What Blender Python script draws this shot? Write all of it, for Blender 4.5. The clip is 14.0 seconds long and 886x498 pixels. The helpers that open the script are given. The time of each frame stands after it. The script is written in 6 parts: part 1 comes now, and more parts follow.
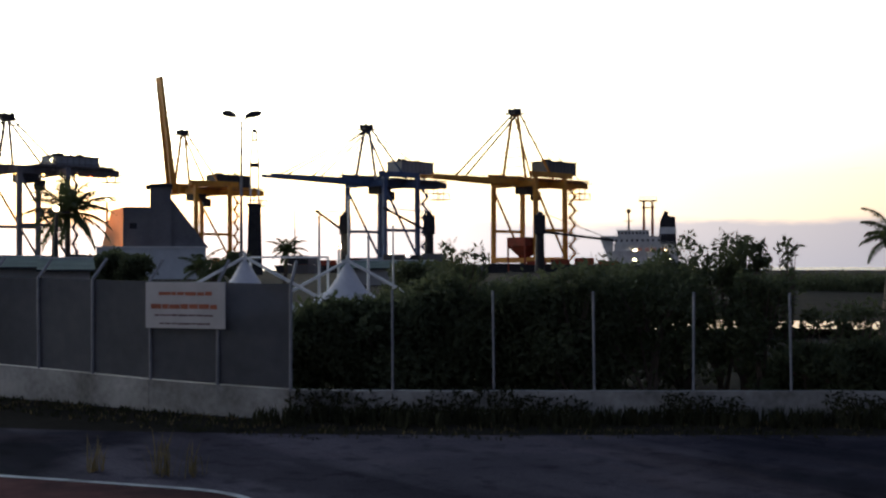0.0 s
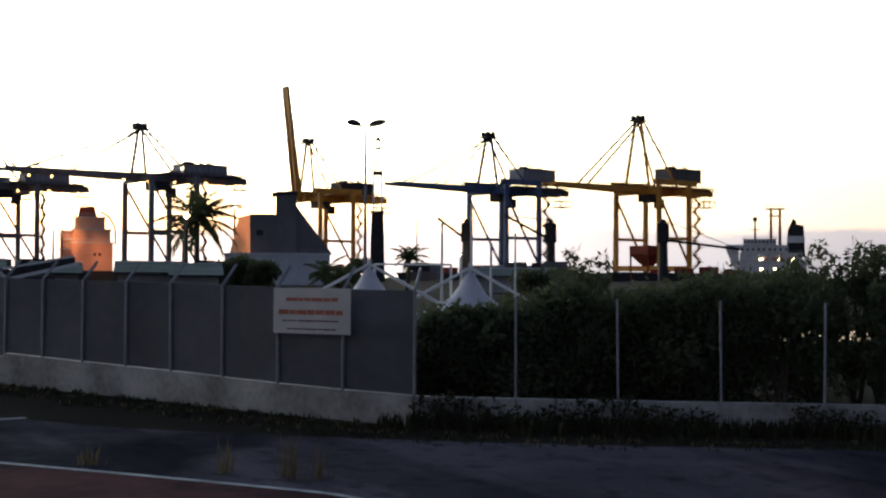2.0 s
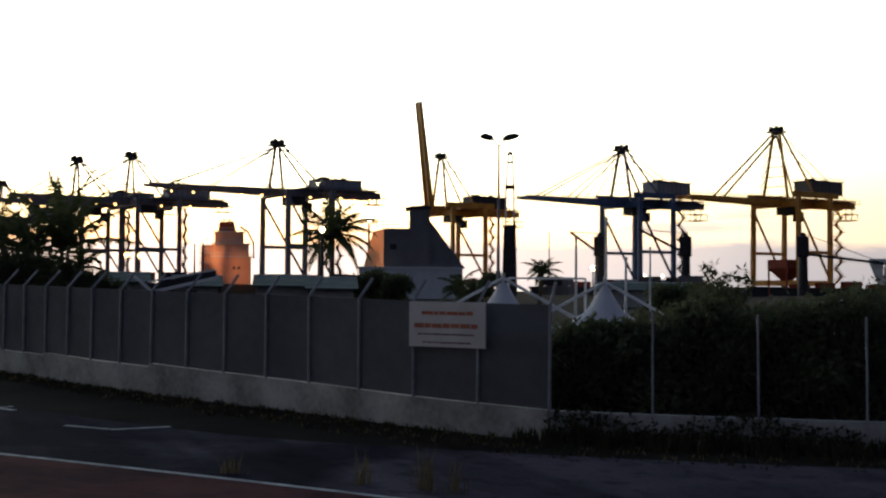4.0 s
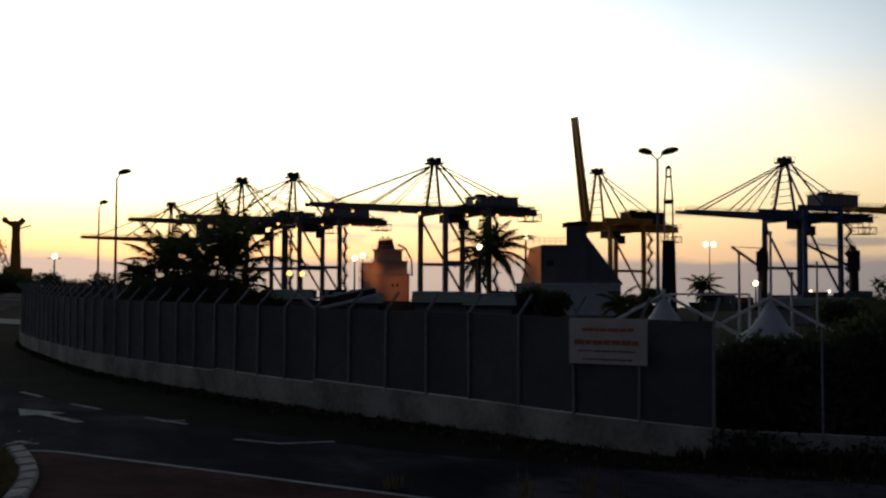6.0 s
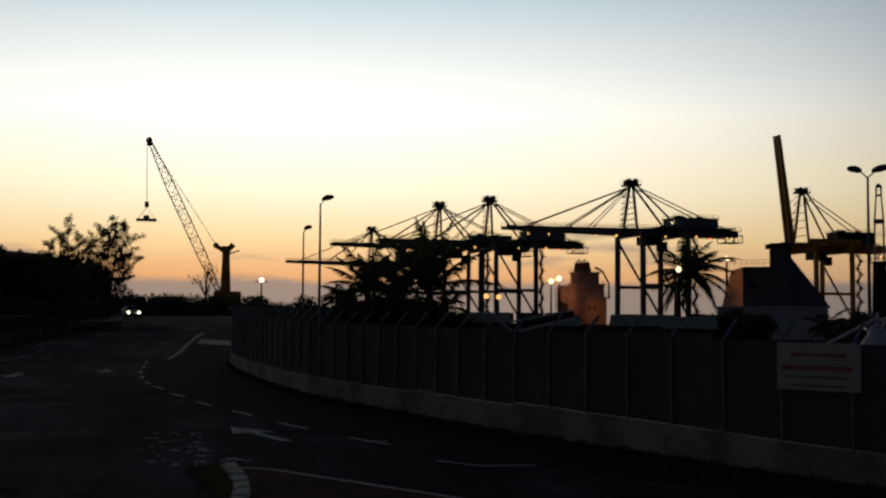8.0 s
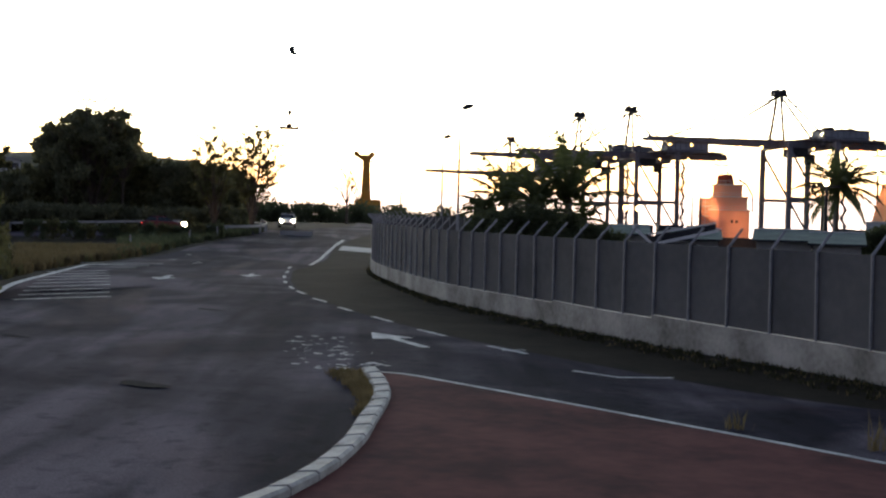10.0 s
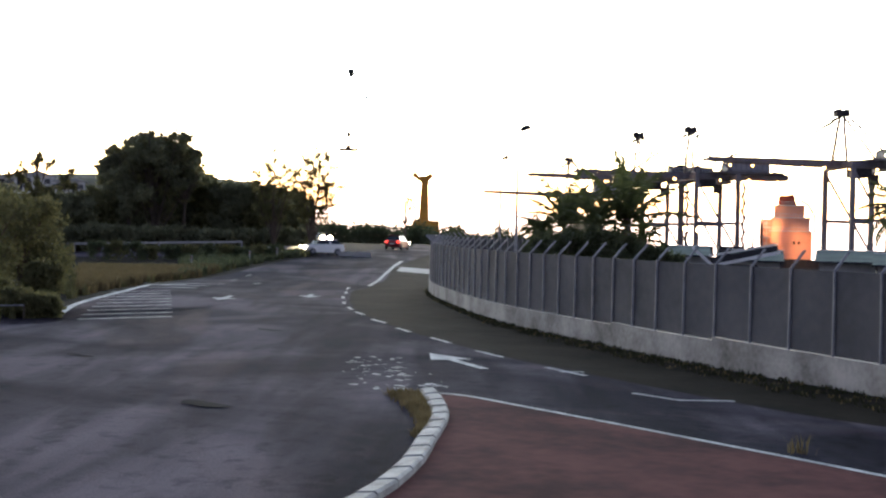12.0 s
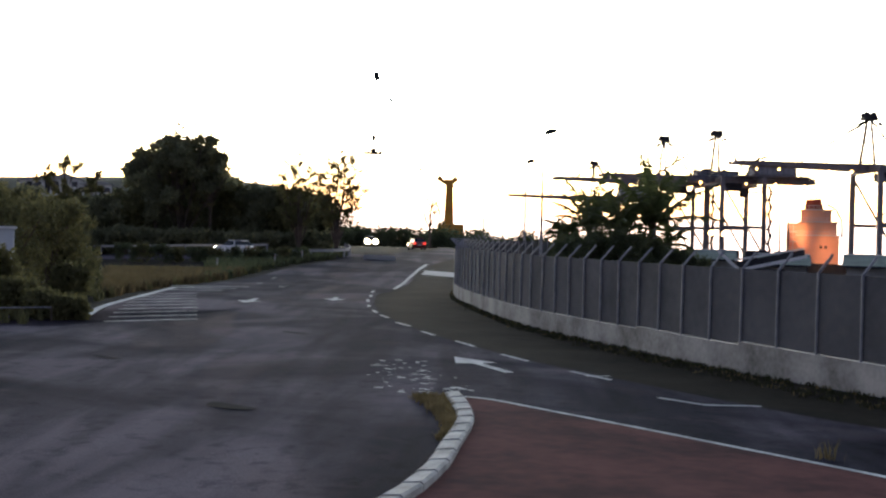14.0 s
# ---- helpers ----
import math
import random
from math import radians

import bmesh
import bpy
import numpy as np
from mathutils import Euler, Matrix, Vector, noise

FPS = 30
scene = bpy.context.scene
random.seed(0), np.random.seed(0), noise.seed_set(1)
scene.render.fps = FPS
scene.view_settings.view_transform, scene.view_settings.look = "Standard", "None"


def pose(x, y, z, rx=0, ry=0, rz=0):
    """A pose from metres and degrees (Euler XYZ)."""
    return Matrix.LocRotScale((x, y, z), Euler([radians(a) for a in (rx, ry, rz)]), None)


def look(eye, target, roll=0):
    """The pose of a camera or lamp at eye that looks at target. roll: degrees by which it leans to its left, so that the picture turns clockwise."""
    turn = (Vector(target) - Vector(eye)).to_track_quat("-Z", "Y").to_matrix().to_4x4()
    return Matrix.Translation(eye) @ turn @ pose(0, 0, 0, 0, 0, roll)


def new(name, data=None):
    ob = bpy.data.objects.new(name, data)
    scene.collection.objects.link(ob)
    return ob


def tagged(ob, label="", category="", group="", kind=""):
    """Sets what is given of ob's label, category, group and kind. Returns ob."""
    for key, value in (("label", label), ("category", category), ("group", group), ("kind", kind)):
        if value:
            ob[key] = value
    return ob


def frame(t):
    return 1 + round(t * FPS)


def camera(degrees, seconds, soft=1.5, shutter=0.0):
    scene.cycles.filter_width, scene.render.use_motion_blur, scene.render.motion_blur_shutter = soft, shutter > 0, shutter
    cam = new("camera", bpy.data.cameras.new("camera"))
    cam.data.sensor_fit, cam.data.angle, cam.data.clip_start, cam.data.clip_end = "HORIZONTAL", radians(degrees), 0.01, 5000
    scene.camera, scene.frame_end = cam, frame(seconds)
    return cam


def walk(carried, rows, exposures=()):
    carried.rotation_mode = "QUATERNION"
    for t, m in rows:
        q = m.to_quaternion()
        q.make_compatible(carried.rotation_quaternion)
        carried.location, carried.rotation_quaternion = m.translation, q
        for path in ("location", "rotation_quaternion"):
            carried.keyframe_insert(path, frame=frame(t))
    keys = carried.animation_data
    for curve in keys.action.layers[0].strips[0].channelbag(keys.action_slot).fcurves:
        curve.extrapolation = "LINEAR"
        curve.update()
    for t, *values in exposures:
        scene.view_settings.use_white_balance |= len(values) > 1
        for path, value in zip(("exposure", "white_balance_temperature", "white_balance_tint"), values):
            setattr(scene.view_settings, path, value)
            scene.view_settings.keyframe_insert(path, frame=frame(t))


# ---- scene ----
# camera: stands at the kerb on a raised spot and pans left
PATH = [
    (0.0, -0.00, -0.00, 3.00, -0.00, 0.84, -0.15),
    (0.5, -0.01, -0.00, 3.00, 1.40, 0.95, 0.09),
    (1.0, -0.03, -0.01, 3.00, 2.60, 1.02, 0.15),
    (1.5, -0.04, -0.01, 3.00, 4.10, 1.03, 0.33),
    (2.0, -0.05, -0.01, 3.00, 5.70, 1.20, 0.25),
    (2.5, -0.06, -0.02, 3.00, 6.90, 1.23, 0.36),
    (3.0, -0.08, -0.02, 3.00, 8.28, 1.34, 0.42),
    (5.5, -0.13, -0.04, 3.00, 17.61, 2.51, 0.32),
    (6.0, -0.15, -0.04, 3.00, 19.29, 2.56, 0.23),
    (6.5, -0.17, -0.04, 3.00, 21.63, 3.23, 0.19),
    (7.0, -0.19, -0.05, 3.00, 24.08, 4.16, 0.34),
    (7.5, -0.21, -0.06, 3.00, 25.95, 4.33, 0.09),
    (8.0, -0.22, -0.06, 3.00, 28.52, 3.59, 0.43),
    (8.5, -0.23, -0.06, 3.00, 30.59, 2.19, 0.57),
    (9.0, -0.23, -0.06, 3.00, 32.20, 0.63, 0.53),
    (9.2, -0.24, -0.06, 3.00, 32.81, 0.03, 0.69),
    (11.3, -0.25, -0.07, 3.00, 37.02, -0.52, 1.23),
    (11.5, -0.25, -0.07, 3.00, 37.18, -0.35, 1.14),
    (12.0, -0.25, -0.07, 3.00, 37.70, 0.18, 1.42),
    (12.5, -0.26, -0.07, 3.00, 38.47, 0.24, 1.55),
    (13.0, -0.26, -0.07, 3.00, 39.05, 0.30, 1.61),
    (13.5, -0.26, -0.07, 3.00, 38.99, 0.31, 1.72),
    (14.0, -0.27, -0.07, 3.00, 38.86, 0.31, 1.57),
]


def camera_pose(x, y, z, yaw, pitch, roll):
    return pose(x, y, z, 90, 0, yaw) @ pose(0, 0, 0, pitch) @ pose(0, 0, 0, 0, 0, roll)


cam = camera(40.0, 14.0, 2.3)
# seconds, stops, kelvin, tint
EXPOSURES = [(0.0, -1.15, 6250, 10), (3.2, -1.35, 6250, 10), (5.3, -2.75, 6500, 10), (6.5, -3.6, 6500, 10), (7.3, -4.25, 6500, 10), (8.2, -4.2, 6500, 10), (8.6, -4.0, 6500, 10),
             (9.0, -2.95, 6500, 10), (9.2, -2.3, 6500, 10), (10.3, -0.3, 6500, 12), (11.3, 0.55, 6500, 13), (12.2, 0.0, 6500, 13), (14.0, -0.35, 6500, 13)]
walk(cam, [(r[0], camera_pose(*r[1:])) for r in PATH], EXPOSURES)

# ---- dusk sky ----
GLOW = 36.0  # bearing of the sunset, degrees left of +y
world = bpy.data.worlds.new("dusk")
scene.world = world
world.use_nodes = True
wn, wl = world.node_tree.nodes, world.node_tree.links
wn.clear()


def wnode(kind, **kw):
    n = wn.new(kind)
    for k, v in kw.items():
        n.inputs[k].default_value = v
    return n


def wmath(op, a, b=None, c=None, clamp=False):
    n = wn.new("ShaderNodeMath")
    n.operation, n.use_clamp = op, clamp
    for i, v in enumerate((a, b, c)):
        if v is None:
            continue
        if isinstance(v, (int, float)):
            n.inputs[i].default_value = v
        else:
            wl.new(v, n.inputs[i])
    return n.outputs[0]


def wramp(fac, stops):
    n = wn.new("ShaderNodeValToRGB")
    el = n.color_ramp.elements
    while len(el) < len(stops):
        el.new(0.5)
    for e, (p, col) in zip(el, stops):
        e.position, e.color = p, (*col, 1)
    wl.new(fac, n.inputs[0])
    return n.outputs[0]


def wmix(fac, a, b, mode="MIX"):
    n = wn.new("ShaderNodeMix")
    n.data_type, n.blend_type = "RGBA", mode
    for i, v in ((0, fac), (6, a), (7, b)):
        if isinstance(v, (int, float)):
            n.inputs[i].default_value = v
        elif isinstance(v, tuple):
            n.inputs[i].default_value = (*v, 1)
        else:
            wl.new(v, n.inputs[i])
    return n.outputs[2]


coord = wn.new("ShaderNodeTexCoord")
sep = wn.new("ShaderNodeSeparateXYZ")
wl.new(coord.outputs["Generated"], sep.inputs[0])
sx, sy, sz = sep.outputs
flat = wmath("SQRT", wmath("ADD", wmath("ADD", wmath("MULTIPLY", sx, sx), wmath("MULTIPLY", sy, sy)), 1e-5))
toward = wmath("ADD", wmath("MULTIPLY", sx, -math.sin(radians(GLOW))), wmath("MULTIPLY", sy, math.cos(radians(GLOW))))
toward = wmath("DIVIDE", toward, flat)          # 1 towards the sunset, -1 behind
height = wmath("MAXIMUM", sz, 0.0)
west = wramp(height, [(0.0, (.62, .36, .20)), (0.03, (1.25, .60, .24)), (0.046, (1.42, .76, .33)), (0.07, (1.6, 1.14, .58)), (0.11, (1.75, 1.56, 1.14)),
                      (0.17, (1.9, 1.85, 1.65)), (0.26, (.95, 1.12, 1.2)), (0.36, (.27, .35, .42)), (0.55, (.034, .045, .066)), (1.0, (.012, .016, .027))])
side = wramp(height, [(0.0, (.24, .20, .19)), (0.03, (.48, .35, .24)), (0.07, (.74, .55, .29)), (0.12, (.84, .72, .47)), (0.2, (.50, .57, .62)), (0.3, (.29, .36, .42)),
                      (0.42, (.11, .13, .155)), (0.6, (.023, .031, .047)), (1.0, (.012, .016, .027))])
east = wramp(height, [(0.0, (.027, .029, .042)), (0.1, (.033, .036, .052)), (0.35, (.019, .024, .039)), (1.0, (.012, .016, .027))])
k_west = wramp(toward, [(0.0, (0, 0, 0)), (0.78, (0, 0, 0)), (0.88, (.25,) * 3), (0.96, (.75,) * 3), (1.0, (1, 1, 1))])
k_side = wramp(wmath("MULTIPLY_ADD", toward, 0.5, 0.5), [(0.0, (0, 0, 0)), (0.45, (.10,) * 3), (0.76, (.32,) * 3), (0.83, (.52,) * 3), (0.90, (.86,) * 3), (0.95, (1, 1, 1))])
sky = wmix(k_west, wmix(k_side, east, side), west)
# low banks of grey cloud over the sea
mapping = wn.new("ShaderNodeMapping")
mapping.inputs["Scale"].default_value = (3.0, 3.0, 26.0)
wl.new(coord.outputs["Generated"], mapping.inputs[0])
cloud_noise = wnode("ShaderNodeTexNoise", Scale=2.2, Detail=6.0, Roughness=0.55)
wl.new(mapping.outputs[0], cloud_noise.inputs["Vector"])
edge_map = wn.new("ShaderNodeMapping")
edge_map.inputs["Scale"].default_value = (7.0, 7.0, 30.0)
wl.new(coord.outputs["Generated"], edge_map.inputs[0])
edge_noise = wnode("ShaderNodeTexNoise", Scale=1.0, Detail=6.0, Roughness=0.6)
wl.new(edge_map.outputs[0], edge_noise.inputs["Vector"])
# a flat-topped bank over the sea, with long thin streaks above it
bank_top = wmath("MULTIPLY_ADD", edge_noise.outputs[0], 0.030, 0.024)
bank = wmath("MULTIPLY", wmath("SUBTRACT", bank_top, height), 160.0, None, True)
streak_zone = wramp(height, [(0.0, (0, 0, 0)), (0.03, (.3,) * 3), (0.05, (.42,) * 3), (0.075, (.30,) * 3), (0.12, (.05,) * 3), (0.16, (0, 0, 0))])
streaks = wmath("MULTIPLY", wmath("SUBTRACT", wmath("ADD", streak_zone, cloud_noise.outputs[0]), 0.95), 9.0, None, True)
cover = wmath("MAXIMUM", bank, wmath("MULTIPLY", streaks, 0.8))
cloud_col = wmix(k_west, wmix(k_side, (.030, .032, .045), (.205, .188, .185)), (.50, .40, .34))
sky = wmix(wmath("MULTIPLY", cover, 0.88), sky, cloud_col)
back = wnode("ShaderNodeBackground", Strength=12.0)
wl.new(sky, back.inputs[0])
wl.new(back.outputs[0], wn.new("ShaderNodeOutputWorld").inputs[0])

# ---- materials ----


def mat(name, col, rough=0.7, metal=0.0, col2=None, scale=4.0, detail=5.0, bump=0.0, bump_scale=30.0, coords="Object", contrast=0.25, spec=0.3, through_leaf=0.0, along=None):
    """A surface with a broad and a fine variation between two colours."""
    m = bpy.data.materials.new(name)
    m.use_nodes = True
    n, l = m.node_tree.nodes, m.node_tree.links
    b = n["Principled BSDF"]
    b.inputs["Roughness"].default_value, b.inputs["Metallic"].default_value = rough, metal
    b.inputs["Specular IOR Level"].default_value = spec
    col2 = col2 or tuple(c * 0.65 for c in col)
    tc = n.new("ShaderNodeTexCoord")
    broad, fine = n.new("ShaderNodeTexNoise"), n.new("ShaderNodeTexNoise")
    broad.inputs["Scale"].default_value, broad.inputs["Detail"].default_value = scale, detail
    fine.inputs["Scale"].default_value, fine.inputs["Detail"].default_value = scale * 9, 3
    where = tc.outputs[coords]
    if along:
        mp = n.new("ShaderNodeMapping")
        mp.vector_type = "TEXTURE"
        mp.inputs["Rotation"].default_value, mp.inputs["Scale"].default_value = (0, 0, radians(along)), (1, 4, 1)
        l.new(where, mp.inputs[0])
        where = mp.outputs[0]
    l.new(where, broad.inputs["Vector"])
    l.new(tc.outputs[coords], fine.inputs["Vector"])
    mx = n.new("ShaderNodeMath")
    mx.operation = "MULTIPLY_ADD"
    l.new(fine.outputs[0], mx.inputs[0])
    mx.inputs[1].default_value = 0.4
    l.new(broad.outputs[0], mx.inputs[2])
    rp = n.new("ShaderNodeValToRGB")
    rp.color_ramp.elements[0].position, rp.color_ramp.elements[1].position = 0.7 - contrast, 0.7 + contrast
    rp.color_ramp.elements[0].color, rp.color_ramp.elements[1].color = (*col2, 1), (*col, 1)
    l.new(mx.outputs[0], rp.inputs[0])
    l.new(rp.outputs[0], b.inputs["Base Color"])
    if through_leaf:
        tr, ms = n.new("ShaderNodeBsdfTranslucent"), n.new("ShaderNodeMixShader")
        l.new(rp.outputs[0], tr.inputs["Color"])
        ms.inputs[0].default_value = through_leaf
        l.new(b.outputs[0], ms.inputs[1])
        l.new(tr.outputs[0], ms.inputs[2])
        l.new(ms.outputs[0], n["Material Output"].inputs["Surface"])
    if bump:
        bn, bp = n.new("ShaderNodeTexNoise"), n.new("ShaderNodeBump")
        bn.inputs["Scale"].default_value, bn.inputs["Detail"].default_value = bump_scale, 4
        l.new(tc.outputs[coords], bn.inputs["Vector"])
        l.new(bn.outputs[0], bp.inputs["Height"])
        bp.inputs["Strength"].default_value, bp.inputs["Distance"].default_value = bump, 0.02
        l.new(bp.outputs[0], b.inputs["Normal"])
    return m


def glow(name, col, strength):
    m = bpy.data.materials.new(name)
    m.use_nodes = True
    b = m.node_tree.nodes["Principled BSDF"]
    b.inputs["Base Color"].default_value = (*[min(1, c) for c in col], 1)
    b.inputs["Emission Color"].default_value = (*col, 1)
    b.inputs["Emission Strength"].default_value = strength
    return m


def asphalt():
    """Worn asphalt: broad stains, streaks along the traffic, reddish dusty wear, stones of the surface."""
    m = bpy.data.materials.new("asphalt")
    m.use_nodes = True
    n, l = m.node_tree.nodes, m.node_tree.links
    b = n["Principled BSDF"]
    b.inputs["Roughness"].default_value, b.inputs["Specular IOR Level"].default_value = 1.0, .02
    tc = n.new("ShaderNodeTexCoord")

    def field(scale, detail=5.0, stretch=None, distortion=0.0):
        t = n.new("ShaderNodeTexNoise")
        t.inputs["Scale"].default_value, t.inputs["Detail"].default_value, t.inputs["Distortion"].default_value = scale, detail, distortion
        src = tc.outputs["Object"]
        if stretch:
            mp = n.new("ShaderNodeMapping")
            mp.vector_type = "TEXTURE"
            mp.inputs["Rotation"].default_value, mp.inputs["Scale"].default_value = (0, 0, radians(stretch[0])), (1, stretch[1], 1)
            l.new(src, mp.inputs[0])
            src = mp.outputs[0]
        l.new(src, t.inputs["Vector"])
        return t.outputs[0]

    def ramp(fac, a, b_, ca, cb):
        r = n.new("ShaderNodeValToRGB")
        e = r.color_ramp.elements
        e[0].position, e[1].position = a, b_
        e[0].color, e[1].color = (*ca, 1), (*cb, 1)
        l.new(fac, r.inputs[0])
        return r.outputs[0]

    def blend(mode, fac, a, b_):
        x = n.new("ShaderNodeMix")
        x.data_type, x.blend_type = "RGBA", mode
        if isinstance(fac, float):
            x.inputs[0].default_value = fac
        else:
            l.new(fac, x.inputs[0])
        for i, v in ((6, a), (7, b_)):
            if isinstance(v, tuple):
                x.inputs[i].default_value = (*v, 1)
            else:
                l.new(v, x.inputs[i])
        return x.outputs[2]

    stains = ramp(field(.11, 7, None, .8), .43, .57, (.030, .028, .038), (.112, .098, .114))
    streaks = ramp(field(.8, 5, (38, 8), .4), .40, .60, (.60, .60, .63), (1.22, 1.2, 1.2))
    col = blend("MULTIPLY", 1.0, stains, streaks)
    wear = ramp(field(.22, 6, (45, 3), 1.0), .54, .68, (0, 0, 0), (.6, .6, .6))
    col = blend("MIX", wear, col, (.122, .092, .094))
    spots = ramp(field(2.6, 4, None, .4), .30, .46, (.62, .62, .64), (1, 1, 1))
    col = blend("MULTIPLY", 1.0, col, spots)
    grit = ramp(field(38, 3), .3, .7, (.72, .72, .72), (1.28, 1.28, 1.28))
    col = blend("MULTIPLY", 1.0, col, grit)
    l.new(col, b.inputs["Base Color"])
    bp = n.new("ShaderNodeBump")
    bp.inputs["Strength"].default_value, bp.inputs["Distance"].default_value = .5, .02
    l.new(field(60, 4), bp.inputs["Height"])
    l.new(bp.outputs[0], b.inputs["Normal"])
    return m


M_ASPHALT = asphalt()
M_RED = mat("red_paving", (.135, .058, .054), 1.0, col2=(.058, .030, .030), scale=.45, detail=7, contrast=.16, bump=.4, bump_scale=50, spec=.02)
M_DIRT = mat("dry_ground", (.046, .039, .029), 1, col2=(.020, .018, .014), scale=.5, bump=.8, bump_scale=12, spec=.02)
M_PAINT = mat("road_paint", (.66, .66, .65), .8, col2=(.26, .26, .265), scale=3.5, contrast=.22, spec=.08)
M_KERB = mat("painted_kerb", (.50, .49, .46), .85, col2=(.22, .21, .19), scale=2.5, bump=.4, spec=.2)
M_WALL = mat("old_concrete", (.48, .46, .43), .9, col2=(.17, .16, .145), scale=.9, bump=.5, bump_scale=18, spec=.2)
M_PANEL = mat("grey_screen", (.150, .149, .160), .85, col2=(.090, .090, .098), scale=.5, spec=.2)
# the woven screen lets a little of what lies behind show through
n_, l_ = M_PANEL.node_tree.nodes, M_PANEL.node_tree.links
weave, clear = n_.new("ShaderNodeMixShader"), n_.new("ShaderNodeBsdfTransparent")
weave.inputs[0].default_value = .22
l_.new(n_["Principled BSDF"].outputs[0], weave.inputs[1])
l_.new(clear.outputs[0], weave.inputs[2])
l_.new(weave.outputs[0], n_["Material Output"].inputs["Surface"])
M_POST = mat("galvanised_post", (.30, .30, .32), .6, .2, col2=(.19, .19, .21), scale=5)
M_MESH = mat("mesh_wire", (.10, .10, .105), .6, .6)
M_WATER = mat("sea", (.03, .045, .06), .25, col2=(.02, .03, .045), scale=.02, bump=.3, bump_scale=.4, spec=.5)
M_WHITE = mat("white_paint", (.78, .78, .78), .6, col2=(.55, .55, .55), scale=.4)
M_CRANE_BLUE = mat("blue_crane_paint", (.09, .15, .30), .5, .0, col2=(.05, .08, .15), scale=.3)
M_CRANE_YELLOW = mat("yellow_crane_paint", (.72, .34, .04), .5, .0, col2=(.45, .18, .03), scale=.3)
M_CRANE_GREY = mat("grey_crane_paint", (.20, .20, .23), .5, .0, col2=(.11, .10, .11), scale=.3)
M_HOUSE_GREY = mat("machinery_house_panel", (.27, .29, .33), .6, col2=(.19, .20, .23), scale=.2)
M_HOUSE_DARK = mat("dark_house_panel", (.13, .125, .12), .6, col2=(.08, .08, .08), scale=.2)
M_DARK = mat("dark_steel", (.045, .045, .05), .6, .4, col2=(.02, .02, .025), scale=1)
M_CABLE = mat("steel_cable", (.05, .05, .05), .6, .5)
M_RUST = mat("red_oxide", (.38, .06, .03), .7, col2=(.16, .04, .02), scale=.5)
M_ORANGE = mat("orange_ship_paint", (.84, .42, .29), .6, col2=(.68, .32, .21), scale=.25)
M_SILO = mat("grey_render", (.19, .185, .195), .85, col2=(.12, .12, .13), scale=.25)
M_SILO_PALE = mat("pale_render", (.42, .41, .40), .85, col2=(.28, .28, .28), scale=.3)
M_SILO_ORANGE = mat("apricot_render", (.62, .30, .15), .85, col2=(.48, .22, .11), scale=.3)
M_BASE_PALE = mat("pale_blue_render", (.60, .63, .66), .85, col2=(.46, .49, .52), scale=.3)
M_HILL = mat("scrubby_hillside", (.085, .075, .048), 1, col2=(.045, .046, .028), scale=.06, bump=.8, bump_scale=.8, spec=.1)
M_TAIL_OFF = mat("red_plastic", (.30, .03, .03), .3, spec=.5)
M_ROOF = mat("green_roof", (.18, .225, .20), .9, col2=(.10, .13, .115), scale=.6, spec=.06)
M_TENT = mat("tent_canvas", (.66, .66, .70), .7, col2=(.48, .48, .52), scale=1)
M_LEAF = mat("leaf_green", (.115, .128, .068), .7, col2=(.060, .072, .036), scale=1.2, spec=.2, through_leaf=.45)
M_LEAF_OLIVE = mat("leaf_olive", (.180, .165, .075), .75, col2=(.085, .085, .038), scale=1.2, spec=.2, through_leaf=.45)
M_WEED = mat("dark_weed", (.060, .058, .030), .9, col2=(.028, .030, .015), scale=1.5, spec=.1)
# lighter than leaf_green: the haze over the far trees is put into the colour
M_LEAF_HEDGE = mat("hazed_hedge_leaf", (.240, .240, .145), .8, col2=(.150, .155, .088), scale=.6, spec=.2, through_leaf=.5)
M_LEAF_DRY = mat("dry_grass", (.21, .160, .085), .9, col2=(.10, .082, .042), scale=1.5, spec=.1, through_leaf=.4)
M_PALM = mat("palm_green", (.105, .120, .050), .6, col2=(.06, .075, .030), scale=2, spec=.3, through_leaf=.4)
M_BARK = mat("bark", (.13, .10, .075), .95, col2=(.06, .045, .035), scale=3, bump=.6)
M_LAMP = glow("sodium_lamp", (1.0, .50, .15), 26)
M_LAMP_PALE = glow("pale_lamp", (1.0, .78, .42), 45)
M_LAMP_RED = glow("red_lamp", (1.0, .15, .05), 40)
M_HEAD = glow("headlight_glass", (1.0, .84, .52), 160)
M_TAIL = glow("tail_light_glass", (1.0, .05, .03), 4)
M_GLASS = mat("dark_window", (.02, .022, .025), .1, spec=.6)
M_SIGN = mat("sign_white", (.62, .58, .56), .6, col2=(.5, .47, .45), scale=2)
M_SIGN_RED = mat("sign_red", (.50, .16, .09), .6)
M_SIGN_INK = mat("sign_ink", (.16, .07, .08), .6)

# ---- mesh helpers ----


def mesh_of(name, bm, material, smooth=False):
    me = bpy.data.meshes.new(name)
    bm.normal_update()
    bm.to_mesh(me)
    bm.free()
    for m in (material if isinstance(material, (list, tuple)) else [material]):
        me.materials.append(m)
    if smooth:
        for p in me.polygons:
            p.use_smooth = True
    return me


def part(name, bm, material, parent=None, label="", smooth=False):
    ob = new(name, mesh_of(name, bm, material, smooth))
    if parent is not None:
        ob.parent = parent
    if label:
        ob["label"] = label
    return ob


def thing(name, label, category, m=None, group="", kind=""):
    ob = new(name)
    ob.empty_display_size = 0.2
    if m is not None:
        ob.matrix_basis = m
    return tagged(ob, label, category, group, kind)


